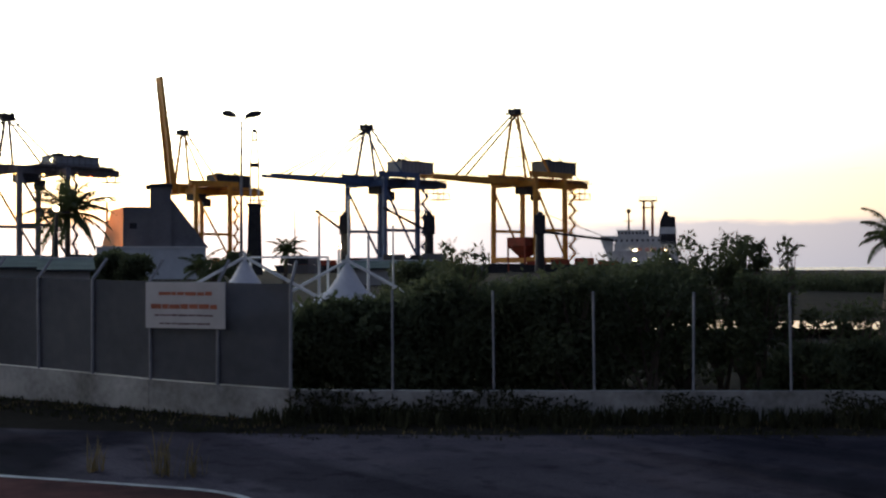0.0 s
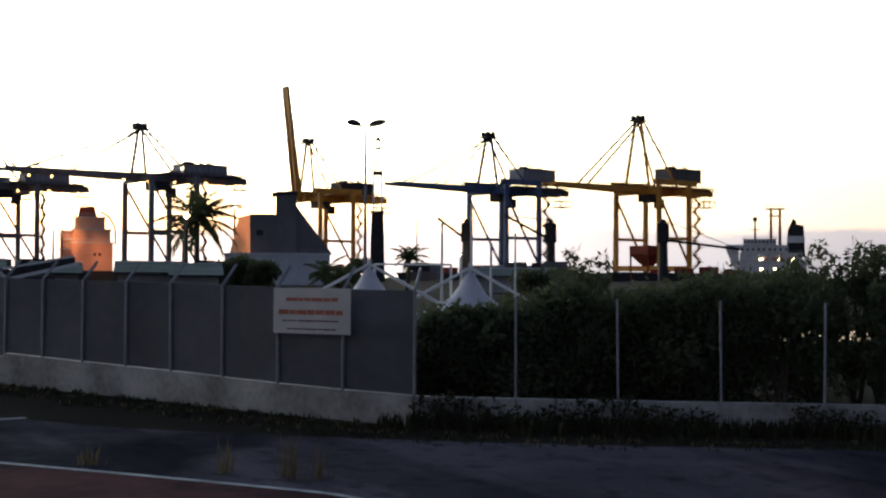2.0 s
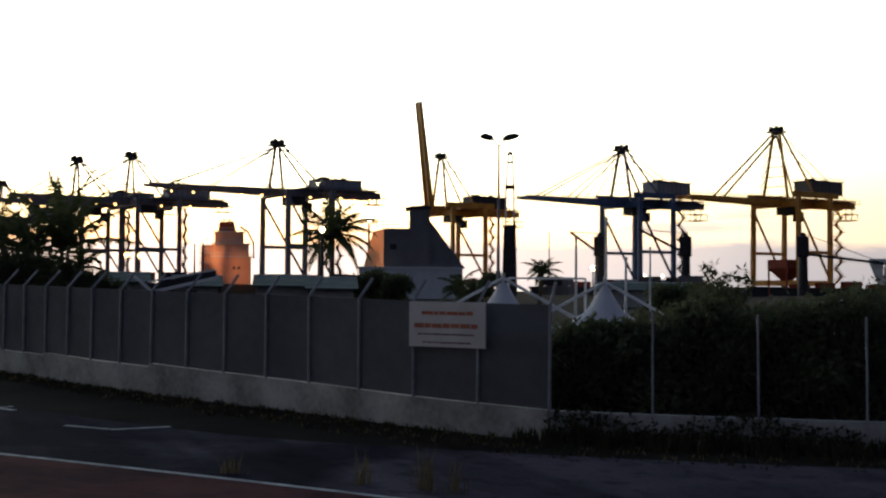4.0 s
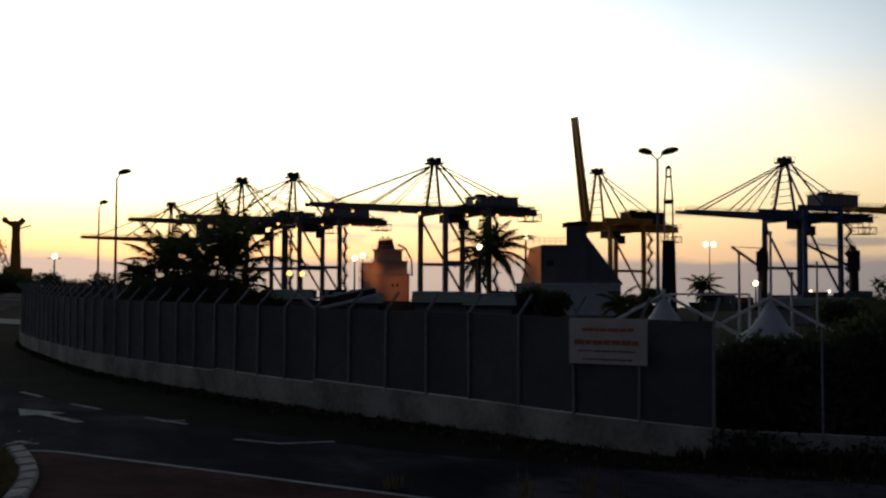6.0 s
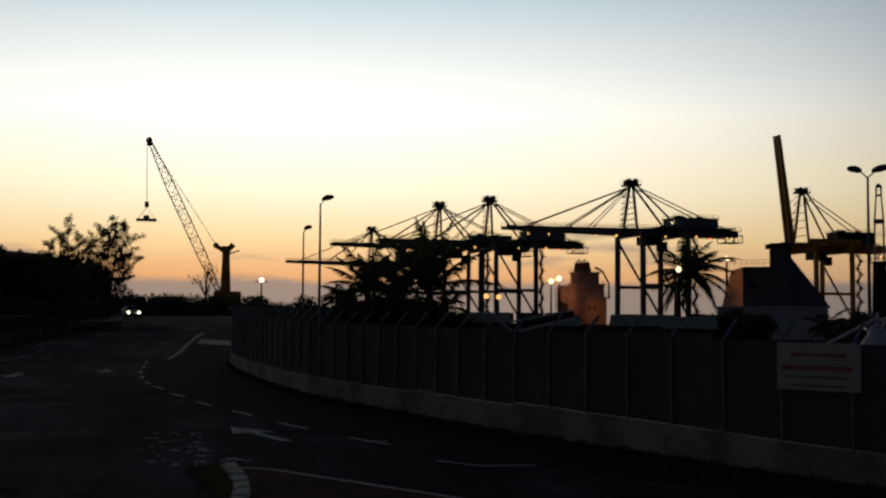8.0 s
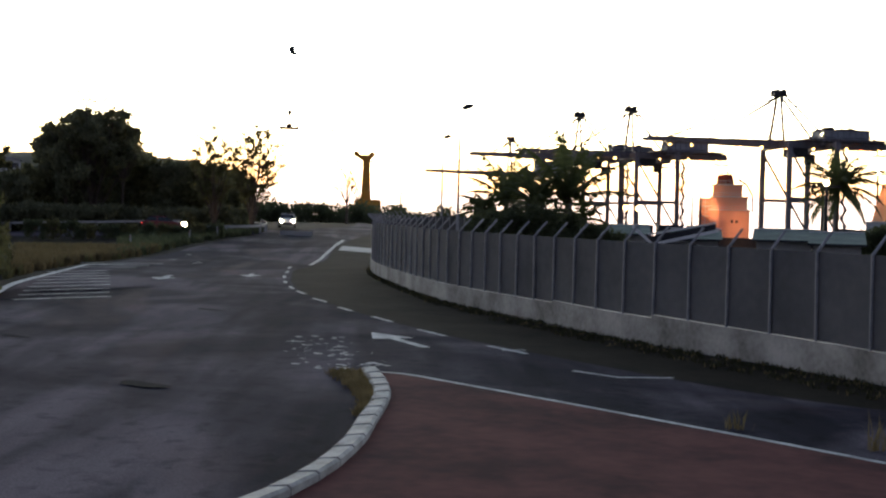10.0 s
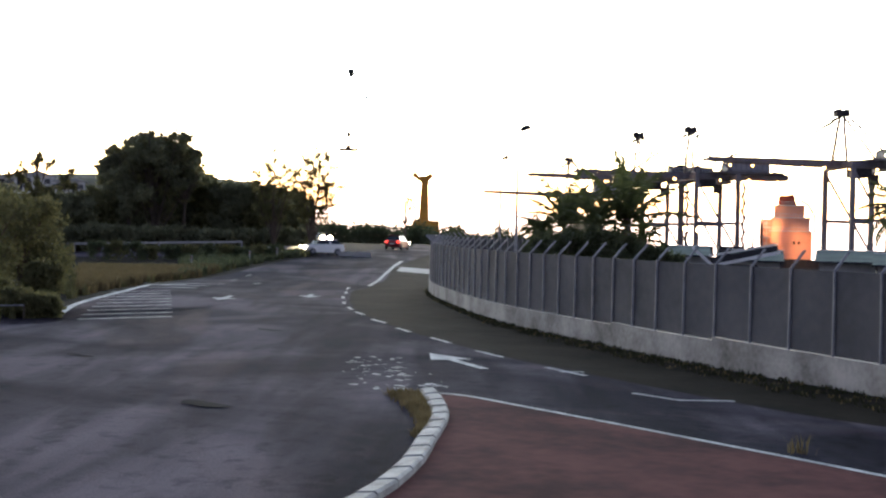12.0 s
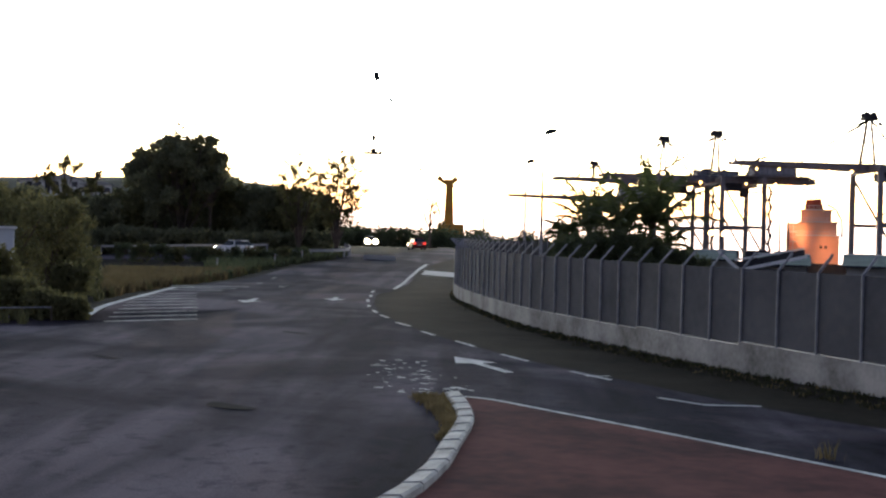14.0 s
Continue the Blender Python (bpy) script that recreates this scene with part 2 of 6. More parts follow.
def box(bm, x0, y0, z0, x1, y1, z1, bevel=0.0):
    vs = [bm.verts.new((x, y, z)) for z in (z0, z1) for x, y in ((x0, y0), (x1, y0), (x1, y1), (x0, y1))]
    fs = [bm.faces.new([vs[i] for i in q]) for q in ((3, 2, 1, 0), (4, 5, 6, 7), (0, 1, 5, 4), (1, 2, 6, 5), (2, 3, 7, 6), (3, 0, 4, 7))]
    if bevel:
        es = list({e for f in fs for e in f.edges})
        bmesh.ops.bevel(bm, geom=es, offset=bevel, segments=2, affect="EDGES", profile=0.5)
    return bm


def beam(bm, p, q, w, h=None, up=(0, 0, 1)):
    """A square bar from p to q, w wide and h high."""
    h = w if h is None else h
    p, q = Vector(p), Vector(q)
    d = (q - p).normalized()
    u = Vector(up)
    if abs(d.dot(u)) > 0.99:
        u = Vector((1, 0, 0))
    s = d.cross(u).normalized()
    t = s.cross(d)
    a = [bm.verts.new(c + s * (i * w / 2) + t * (j * h / 2)) for c in (p, q) for i, j in ((-1, -1), (1, -1), (1, 1), (-1, 1))]
    for f in ((3, 2, 1, 0), (4, 5, 6, 7), (0, 1, 5, 4), (1, 2, 6, 5), (2, 3, 7, 6), (3, 0, 4, 7)):
        bm.faces.new([a[i] for i in f])
    return bm


def tube(bm, pts, radii, seg=8):
    """A round bar along points, with a radius at each."""
    if isinstance(radii, (int, float)):
        radii = [radii] * len(pts)
    pts = [Vector(p) for p in pts]
    rings = []
    for i, (p, r) in enumerate(zip(pts, radii)):
        d = (pts[min(i + 1, len(pts) - 1)] - pts[max(i - 1, 0)]).normalized()
        u = Vector((0, 0, 1)) if abs(d.z) < 0.95 else Vector((1, 0, 0))
        s = d.cross(u).normalized()
        t = s.cross(d)
        rings.append([bm.verts.new(p + (s * math.cos(a) + t * math.sin(a)) * r) for a in (2 * math.pi * k / seg for k in range(seg))])
    for a, b in zip(rings, rings[1:]):
        for k in range(seg):
            bm.faces.new((a[k], a[(k + 1) % seg], b[(k + 1) % seg], b[k]))
    bm.faces.new(rings[0][::-1])
    bm.faces.new(rings[-1])
    return bm


def polar(bearing, distance, z=0.0):
    """A place by its bearing (degrees left of +y) and distance from the camera."""
    a = radians(bearing)
    return Vector((-math.sin(a) * distance, math.cos(a) * distance, z))


def ramp01(v):
    return min(1.0, max(0.0, v))


def zg(x, y):
    """The ground's height: level before the camera, rising along the road to the far bend, falling to the shore."""
    s, v = -0.647 * x + 0.763 * y, 0.763 * x + 0.647 * y
    rise = 0.045 * min(45.0, max(0.0, s - 75)) + 0.017 * min(60.0, max(0.0, s - 120))
    fall = 0.035 * min(25.0, max(0.0, -8 - v)) * ramp01((s - 75) / 30)
    return 0.018 * min(67.0, max(0.0, s - 8)) + rise * (1 - ramp01((v - 5) / 20)) - fall


def spline(pts, n):
    """n steps between the points of a smooth line."""
    pts = [Vector(p) for p in pts]
    out = []
    for i in range(len(pts) - 1):
        a, b, c, d = pts[max(i - 1, 0)], pts[i], pts[i + 1], pts[min(i + 2, len(pts) - 1)]
        for k in range(n):
            t = k / n
            out.append(0.5 * ((2 * b) + (c - a) * t + (2 * a - 5 * b + 4 * c - d) * t * t + (3 * b - a - 3 * c + d) * t ** 3))
    return out + [pts[-1]]


def even(pts, step):
    """Points at an even step along a line."""
    pts = [Vector(p) for p in pts]
    out, left = [pts[0].copy()], step
    for a, b in zip(pts, pts[1:]):
        d, along = (b - a).length, 0.0
        while d - along >= left:
            along += left
            out.append(a.lerp(b, along / d))
            left = step
        left -= d - along
    return out


def loft(bm, one, two, across, lift):
    """A sheet on the ground between two lines."""
    rows = []
    for a, b in zip(one, two):
        a, b = Vector(a), Vector(b)
        row = []
        for k in range(across + 1):
            p = a.lerp(b, k / across)
            row.append(bm.verts.new((p.x, p.y, zg(p.x, p.y) + lift)))
        rows.append(row)
    for a, b in zip(rows, rows[1:]):
        for k in range(across):
            bm.faces.new((a[k], a[k + 1], b[k + 1], b[k]))
    for f in bm.faces:
        f.normal_update()
        if f.normal.z < 0:
            f.normal_flip()
    return bm

# ---- ground, road, verge ----
bm = bmesh.new()
S = [-900, -500, -250, -120, -60] + [i * 4 - 40 for i in range(12)] + [8] + [12 + i * 4.5 for i in range(14)] + [75] + [80 + i * 5 for i in range(9)] + [125, 140, 170, 220, 300, 400, 500, 640, 655, 800, 1200]
W = [-900, -560, -545, -300, -160, -100, -70, -50, -38] + [i * 3 - 31 for i in range(12)] + [5, 8, 11, 14, 17, 20, 22.5, 25, 30, 36, 45, 60, 80, 110, 160, 230, 320, 420, 485, 500, 700, 900]
cells = []
for s in S:
    line = []
    for v in W:
        x, y = -0.647 * s + 0.763 * v, 0.763 * s + 0.647 * v
        shore = s > 650 or v > 490 or v < -550
        line.append(bm.verts.new((x, y, -5.0 if shore else zg(x, y) - .055 + (0.0 if abs(s) > 150 or abs(v) > 70 else 0.015 * noise.noise((x * .7, y * .7, 0))))))
    cells.append(line)
for a, b in zip(cells, cells[1:]):
    for k in range(len(W) - 1):
        bm.faces.new((a[k], a[k + 1], b[k + 1], b[k]))
for f in bm.faces:
    f.normal_update()
    if f.normal.z < 0:
        f.normal_flip()
tagged(part("ground", bm, M_DIRT), "dry earth and sparse grass of the port land", "ground", kind="structure")
bm = bmesh.new()
bmesh.ops.create_circle(bm, cap_ends=True, segments=96, radius=4600)
for v in bm.verts:
    v.co.z = -1.2
tagged(part("water", bm, M_WATER), "calm grey sea under the evening sky", "sea", kind="structure")

FAR_SIDE = [(40, 19.5), (20, 20.6), (8, 21.2), (-1, 20.8), (-7.1, 21.1), (-10.2, 22.0), (-14.2, 23.7), (-18.4, 25.7), (-24.45, 29.5), (-30.3, 34), (-34.5, 38),
            (-38.3, 42.2), (-41.5, 46), (-43.9, 50.0), (-50, 58.5), (-58.1, 69.2), (-66, 82), (-78, 104), (-95, 130), (-130, 170)]
NEAR_SIDE = [(40, -14), (20, -14), (8, -14), (-1, -14), (-10, -14), (-22, -14), (-36, -12), (-48, -4), (-52, 8), (-47, 14), (-40, 18),
             (-33, 20.7), (-35.1, 24.2), (-41.4, 30.1), (-48.8, 38.5), (-58, 52.4), (-68, 68), (-82, 97), (-104, 128), (-142, 168)]
far_line = spline([(*p, 0) for p in FAR_SIDE], 5)
near_line = spline([(*p, 0) for p in NEAR_SIDE], 5)
tagged(part("road", loft(bmesh.new(), far_line, near_line, 14, -0.015), M_ASPHALT), "worn grey asphalt road bending towards the port", "road", kind="structure")

# red island with its kerb and painted edge
KERB = [(-14.75, 18.55), (-14.1, 17.9), (-13.45, 17.2), (-12.6, 16.2), (-11.9, 15.15), (-11.25, 14.1), (-10.6, 13.1), (-10.1, 12.2), (-9.5, 10.95), (-9.0, 9.4), (-8.7, 7.5)]
TOP = [(-14.6, 18.6), (-13.9, 18.72), (-12.5, 18.4), (-10.5, 17.93), (-8.14, 17.33), (-5.9, 16.75), (-4.3, 16.3), (-2.9, 15.85), (-2.3, 15.3), (-2.0, 14.4), (-2.0, 7.5)]
SHIFT = Vector((-.12, -.10, 0))
kerb_line, top_line = [p + SHIFT for p in spline([(*p, 0) for p in KERB], 4)], [p + SHIFT for p in spline([(*p, 0) for p in TOP], 4)]
tagged(part("pavement", loft(bmesh.new(), kerb_line, top_line, 8, 0.004), M_RED), "red-brown surfaced traffic island edged in white", "traffic island", kind="structure")


def stripe(bm, line, width, lift, shift=Vector((-.25, -.06, 0))):
    """A flat painted band along a line on the ground."""
    pts = [Vector(p) + shift for p in line]
    one, two = [], []
    for i, p in enumerate(pts):
        d = (pts[min(i + 1, len(pts) - 1)] - pts[max(i - 1, 0)]).normalized()
        s = Vector((-d.y, d.x, 0)) * width / 2
        one.append(p + s)
        two.append(p - s)
    return loft(bm, one, two, 1, lift)


def marking(name, bm, label, category="road marking"):
    return tagged(part(name, bm, M_PAINT), label, category, group="road markings", kind="structure")


marking("edge_line", stripe(bmesh.new(), top_line[:38], 0.13, 0.012, Vector((0, 0, 0))), "thin white painted line along the red island")
LEFT_EDGE = spline([(-35.1, 24.2, 0), (-38.84, 27.5, 0), (-41.4, 30.1, 0), (-45.2, 34.4, 0), (-48.8, 38.5, 0), (-50.5, 40.5, 0)], 4)
marking("edge_line", stripe(bmesh.new(), LEFT_EDGE, 0.3, 0.006, Vector((.15, -.25, 0))), "white painted edge line beside the dry verge")
marking("edge_line", stripe(bmesh.new(), spline([(-44.2, 50.6, 0), (-50.5, 59, 0), (-58.2, 69.4, 0)], 5), 0.22, 0.006), "white painted edge line at the gateway")
marking("edge_line", stripe(bmesh.new(), [(-58.2, 69.4, 0), (-62.5, 75.5, 0)], 0.3, 0.006), "short white painted line at the gateway")
marking("stop_line", stripe(bmesh.new(), [(-57.2, 68.7, 0), (-52.6, 67.6, 0)], 0.35, 0.006), "pale painted band across the gateway")
for a, b in (((-43.6, 48.3), (-42.2, 46.6)), ((-40.6, 44.8), (-39.4, 43.4)), ((-38.0, 41.7), (-36.8, 40.4)), ((-35.2, 38.7), (-34.2, 37.6)), ((-32.7, 36.2), (-31.6, 35.2)),
             ((-30.7, 34.4), (-29.5, 33.5)), ((-27.9, 32.1), (-26.5, 31.2)), ((-24.9, 29.9), (-23.7, 29.1)), ((-22.1, 28.1), (-20.7, 27.2)),
             ((-18.9, 26.0), (-17.5, 25.2)), ((-15.5, 24.1), (-14.0, 23.4)), ((-10.72, 21.3), (-9.85, 22.05))):
    marking("lane_dash", stripe(bmesh.new(), [(*a, 0), (*b, 0)], 0.15, 0.006), "short white dash of the lane edge")
for k in range(9):
    t = k / 8
    a, b = Vector((-33.2, 23.8, 0)).lerp(Vector((-45.6, 34.4, 0)), t), Vector((-32.5, 27.1, 0)).lerp(Vector((-45.1, 37.5, 0)), t)
    marking("hatch_stripe", stripe(bmesh.new(), [a, b], 0.22, 0.006), "faded white stripe of the hatched area")
for a, b in (((-51.7, 41.1), (-49.0, 44.3)), ((-50.2, 40.3), (-49.2, 42.0)), ((-50.0, 40.0), (-47.9, 42.4)), ((-48.4, 38.3), (-46.6, 40.4))):
    marking("hatch_stripe", stripe(bmesh.new(), [(*a, 0), (*b, 0)], 0.32, 0.006), "white stripe closing the hatched area")


def road_arrow(tip, tail, label):
    tip, tail = Vector((*tip, 0)) + SHIFT, Vector((*tail, 0)) + SHIFT
    d = (tip - tail).normalized()
    s = Vector((-d.y, d.x, 0))
    neck = tip - d * 1.5
    bm = bmesh.new()
    for poly in ((tip, neck + s * .55, neck + s * .12, neck - s * .12, neck - s * .55), (neck + s * .12, tail + s * .12, tail - s * .12, neck - s * .12)):
        f = bm.faces.new([bm.verts.new((p.x, p.y, zg(p.x, p.y) + 0.007)) for p in poly])
        f.normal_update()
        if f.normal.z < 0:
            f.normal_flip()
    marking("road_arrow", bm, label, "road arrow")


road_arrow((-19.4, 24.5), (-16.4, 22.75), "large white arrow painted on the asphalt")
road_arrow((-38.9, 34.8), (-40.9, 37.4), "small worn white arrow on the asphalt")
road_arrow((-38.2, 39.5), (-40.0, 41.6), "small worn white arrow on the asphalt")
for a, b in (((-51.9, 47.5), (-52.6, 48.6)), ((-56.0, 52.5), (-56.5, 53.4)), ((-48.5, 46.0), (-49.0, 47.1)), ((-14.75, 23.55), (-14.4, 24.0)), ((-11.8, 21.55), (-10.75, 21.33))):
    marking("lane_dash", stripe(bmesh.new(), [(*a, 0), (*b, 0)], 0.14, 0.008), "short worn white dash on the asphalt")
rng = random.Random(4)
bm = bmesh.new()
for k in range(90):
    t = rng.random()
    p = Vector((-19.5, 22.6)).lerp(Vector((-14.8, 18.7)), t) + Vector((rng.uniform(-1.0, .3), rng.uniform(-1.3, .5)))
    a, r = rng.uniform(0, 6.28), rng.uniform(.03, .17)
    pts = [(p.x + math.cos(a + q) * r * rng.uniform(.4, 1), p.y + math.sin(a + q) * r * rng.uniform(.25, .7)) for q in (0, 1.2, 2.3, 3.4, 4.6, 5.5)]
    f = bm.faces.new([bm.verts.new((x, y, zg(x, y) + 0.004)) for x, y in pts])
    f.normal_update()
    if f.normal.z < 0:
        f.normal_flip()
tagged(part("worn_paint", bm, M_PAINT), "broken flakes of old white paint on asphalt", "road marking", kind="stuff")

apron = loft(bmesh.new(), [(-57.6, 69.2, 0), (-56.2, 67.2, 0), (-54.6, 65.0, 0)], [(-51.5, 68.6, 0), (-50.6, 66.6, 0), (-49.6, 64.6, 0)], 4, -.006)
tagged(part("pavement", apron, M_SILO_PALE), "pale concrete apron at the gateway", "pavement", kind="structure")
M_PATCH = mat("fresh_tar", (.014, .014, .016), 1.0, col2=(.009, .009, .011), scale=2, spec=.02)
for x, y, a, b in ((-16.6, 14.3, .55, .30), (-24.5, 17.4, .5, .16), (-21.5, 30.2, .6, .12), (-27, 26, .5, .2)):
    bm = bmesh.new()
    f = bm.faces.new([bm.verts.new((u, w, zg(u, w) + .004)) for u, w in [(x + math.cos(q) * a * (1 + .2 * math.sin(3 * q)), y + math.sin(q) * b * (1 + .3 * math.cos(2 * q))) for q in [k * .449 for k in range(14)]]])
    f.normal_update()
    if f.normal.z < 0:
        f.normal_flip()
    tagged(part("tar_patch", bm, M_PATCH), "dark tar patch in the worn asphalt", "road patch", kind="structure")
kerb = thing("kerb", "white painted kerb stones round the red island", "kerb", kind="structure")
stones = even(kerb_line, 0.8)
for a, b in zip(stones, stones[1:]):
    d = (b - a).normalized()
    s = Vector((-d.y, d.x, 0))
    bm = bmesh.new()
    z = zg(a.x, a.y)
    a2, b2 = a + d * .012, b - d * .012
    prof = ((-.15, -.05), (-.15, .06), (-.11, .09), (.11, .11), (.15, .08), (.15, -.05))
    ends = [[bm.verts.new((c.x + s.x * o, c.y + s.y * o, z + h)) for o, h in prof] for c in (a2, b2)]
    for k in range(6):
        bm.faces.new((ends[0][k], ends[0][(k + 1) % 6], ends[1][(k + 1) % 6], ends[1][k]))
    bm.faces.new(ends[0][::-1])
    bm.faces.new(ends[1])
    bmesh.ops.recalc_face_normals(bm, faces=bm.faces)
    part("kerb_stone", bm, M_KERB, kerb)

# ---- boundary wall and fence ----
BASE = [(40, 24.6), (20, 23.9), (8.3, 23.4), (2.8, 23.05), (-0.97, 22.85), (-2.85, 22.85), (-5.5, 23.85), (-8.5, 25.5), (-11.4, 26.9), (-15.3, 29.0), (-18.25, 31.0), (-21.5, 33.1),
        (-25.9, 36.3), (-31.9, 41.8), (-38.0, 48.0), (-43.1, 54.5), (-47.5, 61.5), (-50.5, 69), (-52, 80), (-51, 95)]
run_right = even(spline([(*p, 0) for p in BASE[5::-1]], 8), 1.9)
run_left = spline([(*p, 0) for p in BASE[5:]], 8)
first, fine_run, along, at = [run_left[0].copy()], even(run_left, .02), 0.0, 0
while True:
    k = len(first) - 1
    along += 1.54 if k < 4 else 1.36 if k < 8 else 1.31 if k < 13 else 1.2
    at = int(along / .02)
    if at >= len(fine_run):
        break
    first.append(fine_run[at])
run_left = first
fence_line = run_right[:0:-1] + run_left
corner = len(run_right) - 1
PANEL_H = 2.53


def wall_top(k):
    """The wall's height at the k-th post from the corner: it climbs, then steps down twice."""
    return .51 if k < 0 else .51 + .023 * k if k <= 8 else .61 + .008 * (k - 8) if k <= 12 else .575


fence_wall = thing("boundary_wall", "low stained concrete wall under the port fence", "wall", kind="structure")
rng = random.Random(2)
for i, (a, b) in enumerate(zip(fence_line, fence_line[1:])):
    d = (b - a).normalized()
    s = Vector((-d.y, d.x, 0)) * 0.11
    bm = bmesh.new()
    rough = rng.uniform(-.008, .012)
    lo, hi = [], []
    for j, c in enumerate((a, a.lerp(b, .5), b)):
        z, top = zg(c.x, c.y), wall_top(i - corner + (.02, .5, .98)[j]) + rough * (j == 1)
        for q in (c - s, c + s):
            lo.append(bm.verts.new((q.x, q.y, z - .3)))
            hi.append(bm.verts.new((q.x, q.y, z + top)))
    for i in (0, 2):
        bm.faces.new((hi[i], hi[i + 1], hi[i + 3], hi[i + 2]))
        bm.faces.new((lo[i], hi[i], hi[i + 2], lo[i + 2]))
        bm.faces.new((lo[i + 1], lo[i + 3], hi[i + 3], hi[i + 1]))
    bm.faces.new((lo[0], lo[1], hi[1], hi[0]))
    bm.faces.new((lo[4], hi[4], hi[5], lo[5]))
    bmesh.ops.recalc_face_normals(bm, faces=bm.faces)
    part("wall_block", bm, M_WALL, fence_wall)
fence = thing("fence", "grey screened security fence with slanted post tops", "fence")
for i, p in enumerate(fence_line):
    wh = wall_top(i - corner)
    z = zg(p.x, p.y) + wh - .04
    a = fence_line[max(i - 1, 0)]
    b = fence_line[min(i + 1, len(fence_line) - 1)]
    d = (b - a).normalized()
    s = Vector((d.y, -d.x, 0))
    if s.dot(-p) < 0:
        s = -s
    bm = bmesh.new()
    q = p + s * .05
    lean = rng.uniform(-.02, .02)
    screened = i >= corner
    h = PANEL_H - wh + .02
    tube(bm, [(q.x, q.y, z), (q.x + lean, q.y, z + h - (0 if screened else .12))], .035 if screened else .026, 6)
    if screened:
        e = Vector((q.x + lean, q.y, z + h)) - s * .40 + Vector((0, 0, .40))
        tube(bm, [(q.x + lean, q.y, z + h - .03), e], .032, 6)
    part("post", bm, M_POST, fence)
    if i + 1 < len(fence_line) and screened:
        c = fence_line[i + 1]
        bm = bmesh.new()
        n = 4
        rows = []
        for k in range(n + 1):
            g = p.lerp(c, k / n)
            wt = wall_top(i - corner + k / n)
            zz = zg(g.x, g.y) + wt + .02
            sag = .03 * math.sin(math.pi * k / n)
            rows.append([bm.verts.new((g.x + s.x * o, g.y + s.y * o, zz + hh)) for o, hh in ((.012, 0), (.012, PANEL_H - wt - .06 - sag * .3), (-.012, PANEL_H - wt - .06 - sag * .3), (-.012, 0))])
        for u, v in zip(rows, rows[1:]):
            for k in range(4):
                bm.faces.new((u[k], u[(k + 1) % 4], v[(k + 1) % 4], v[k]))
        bmesh.ops.recalc_face_normals(bm, faces=bm.faces)
        part("panel", bm, M_PANEL, fence)

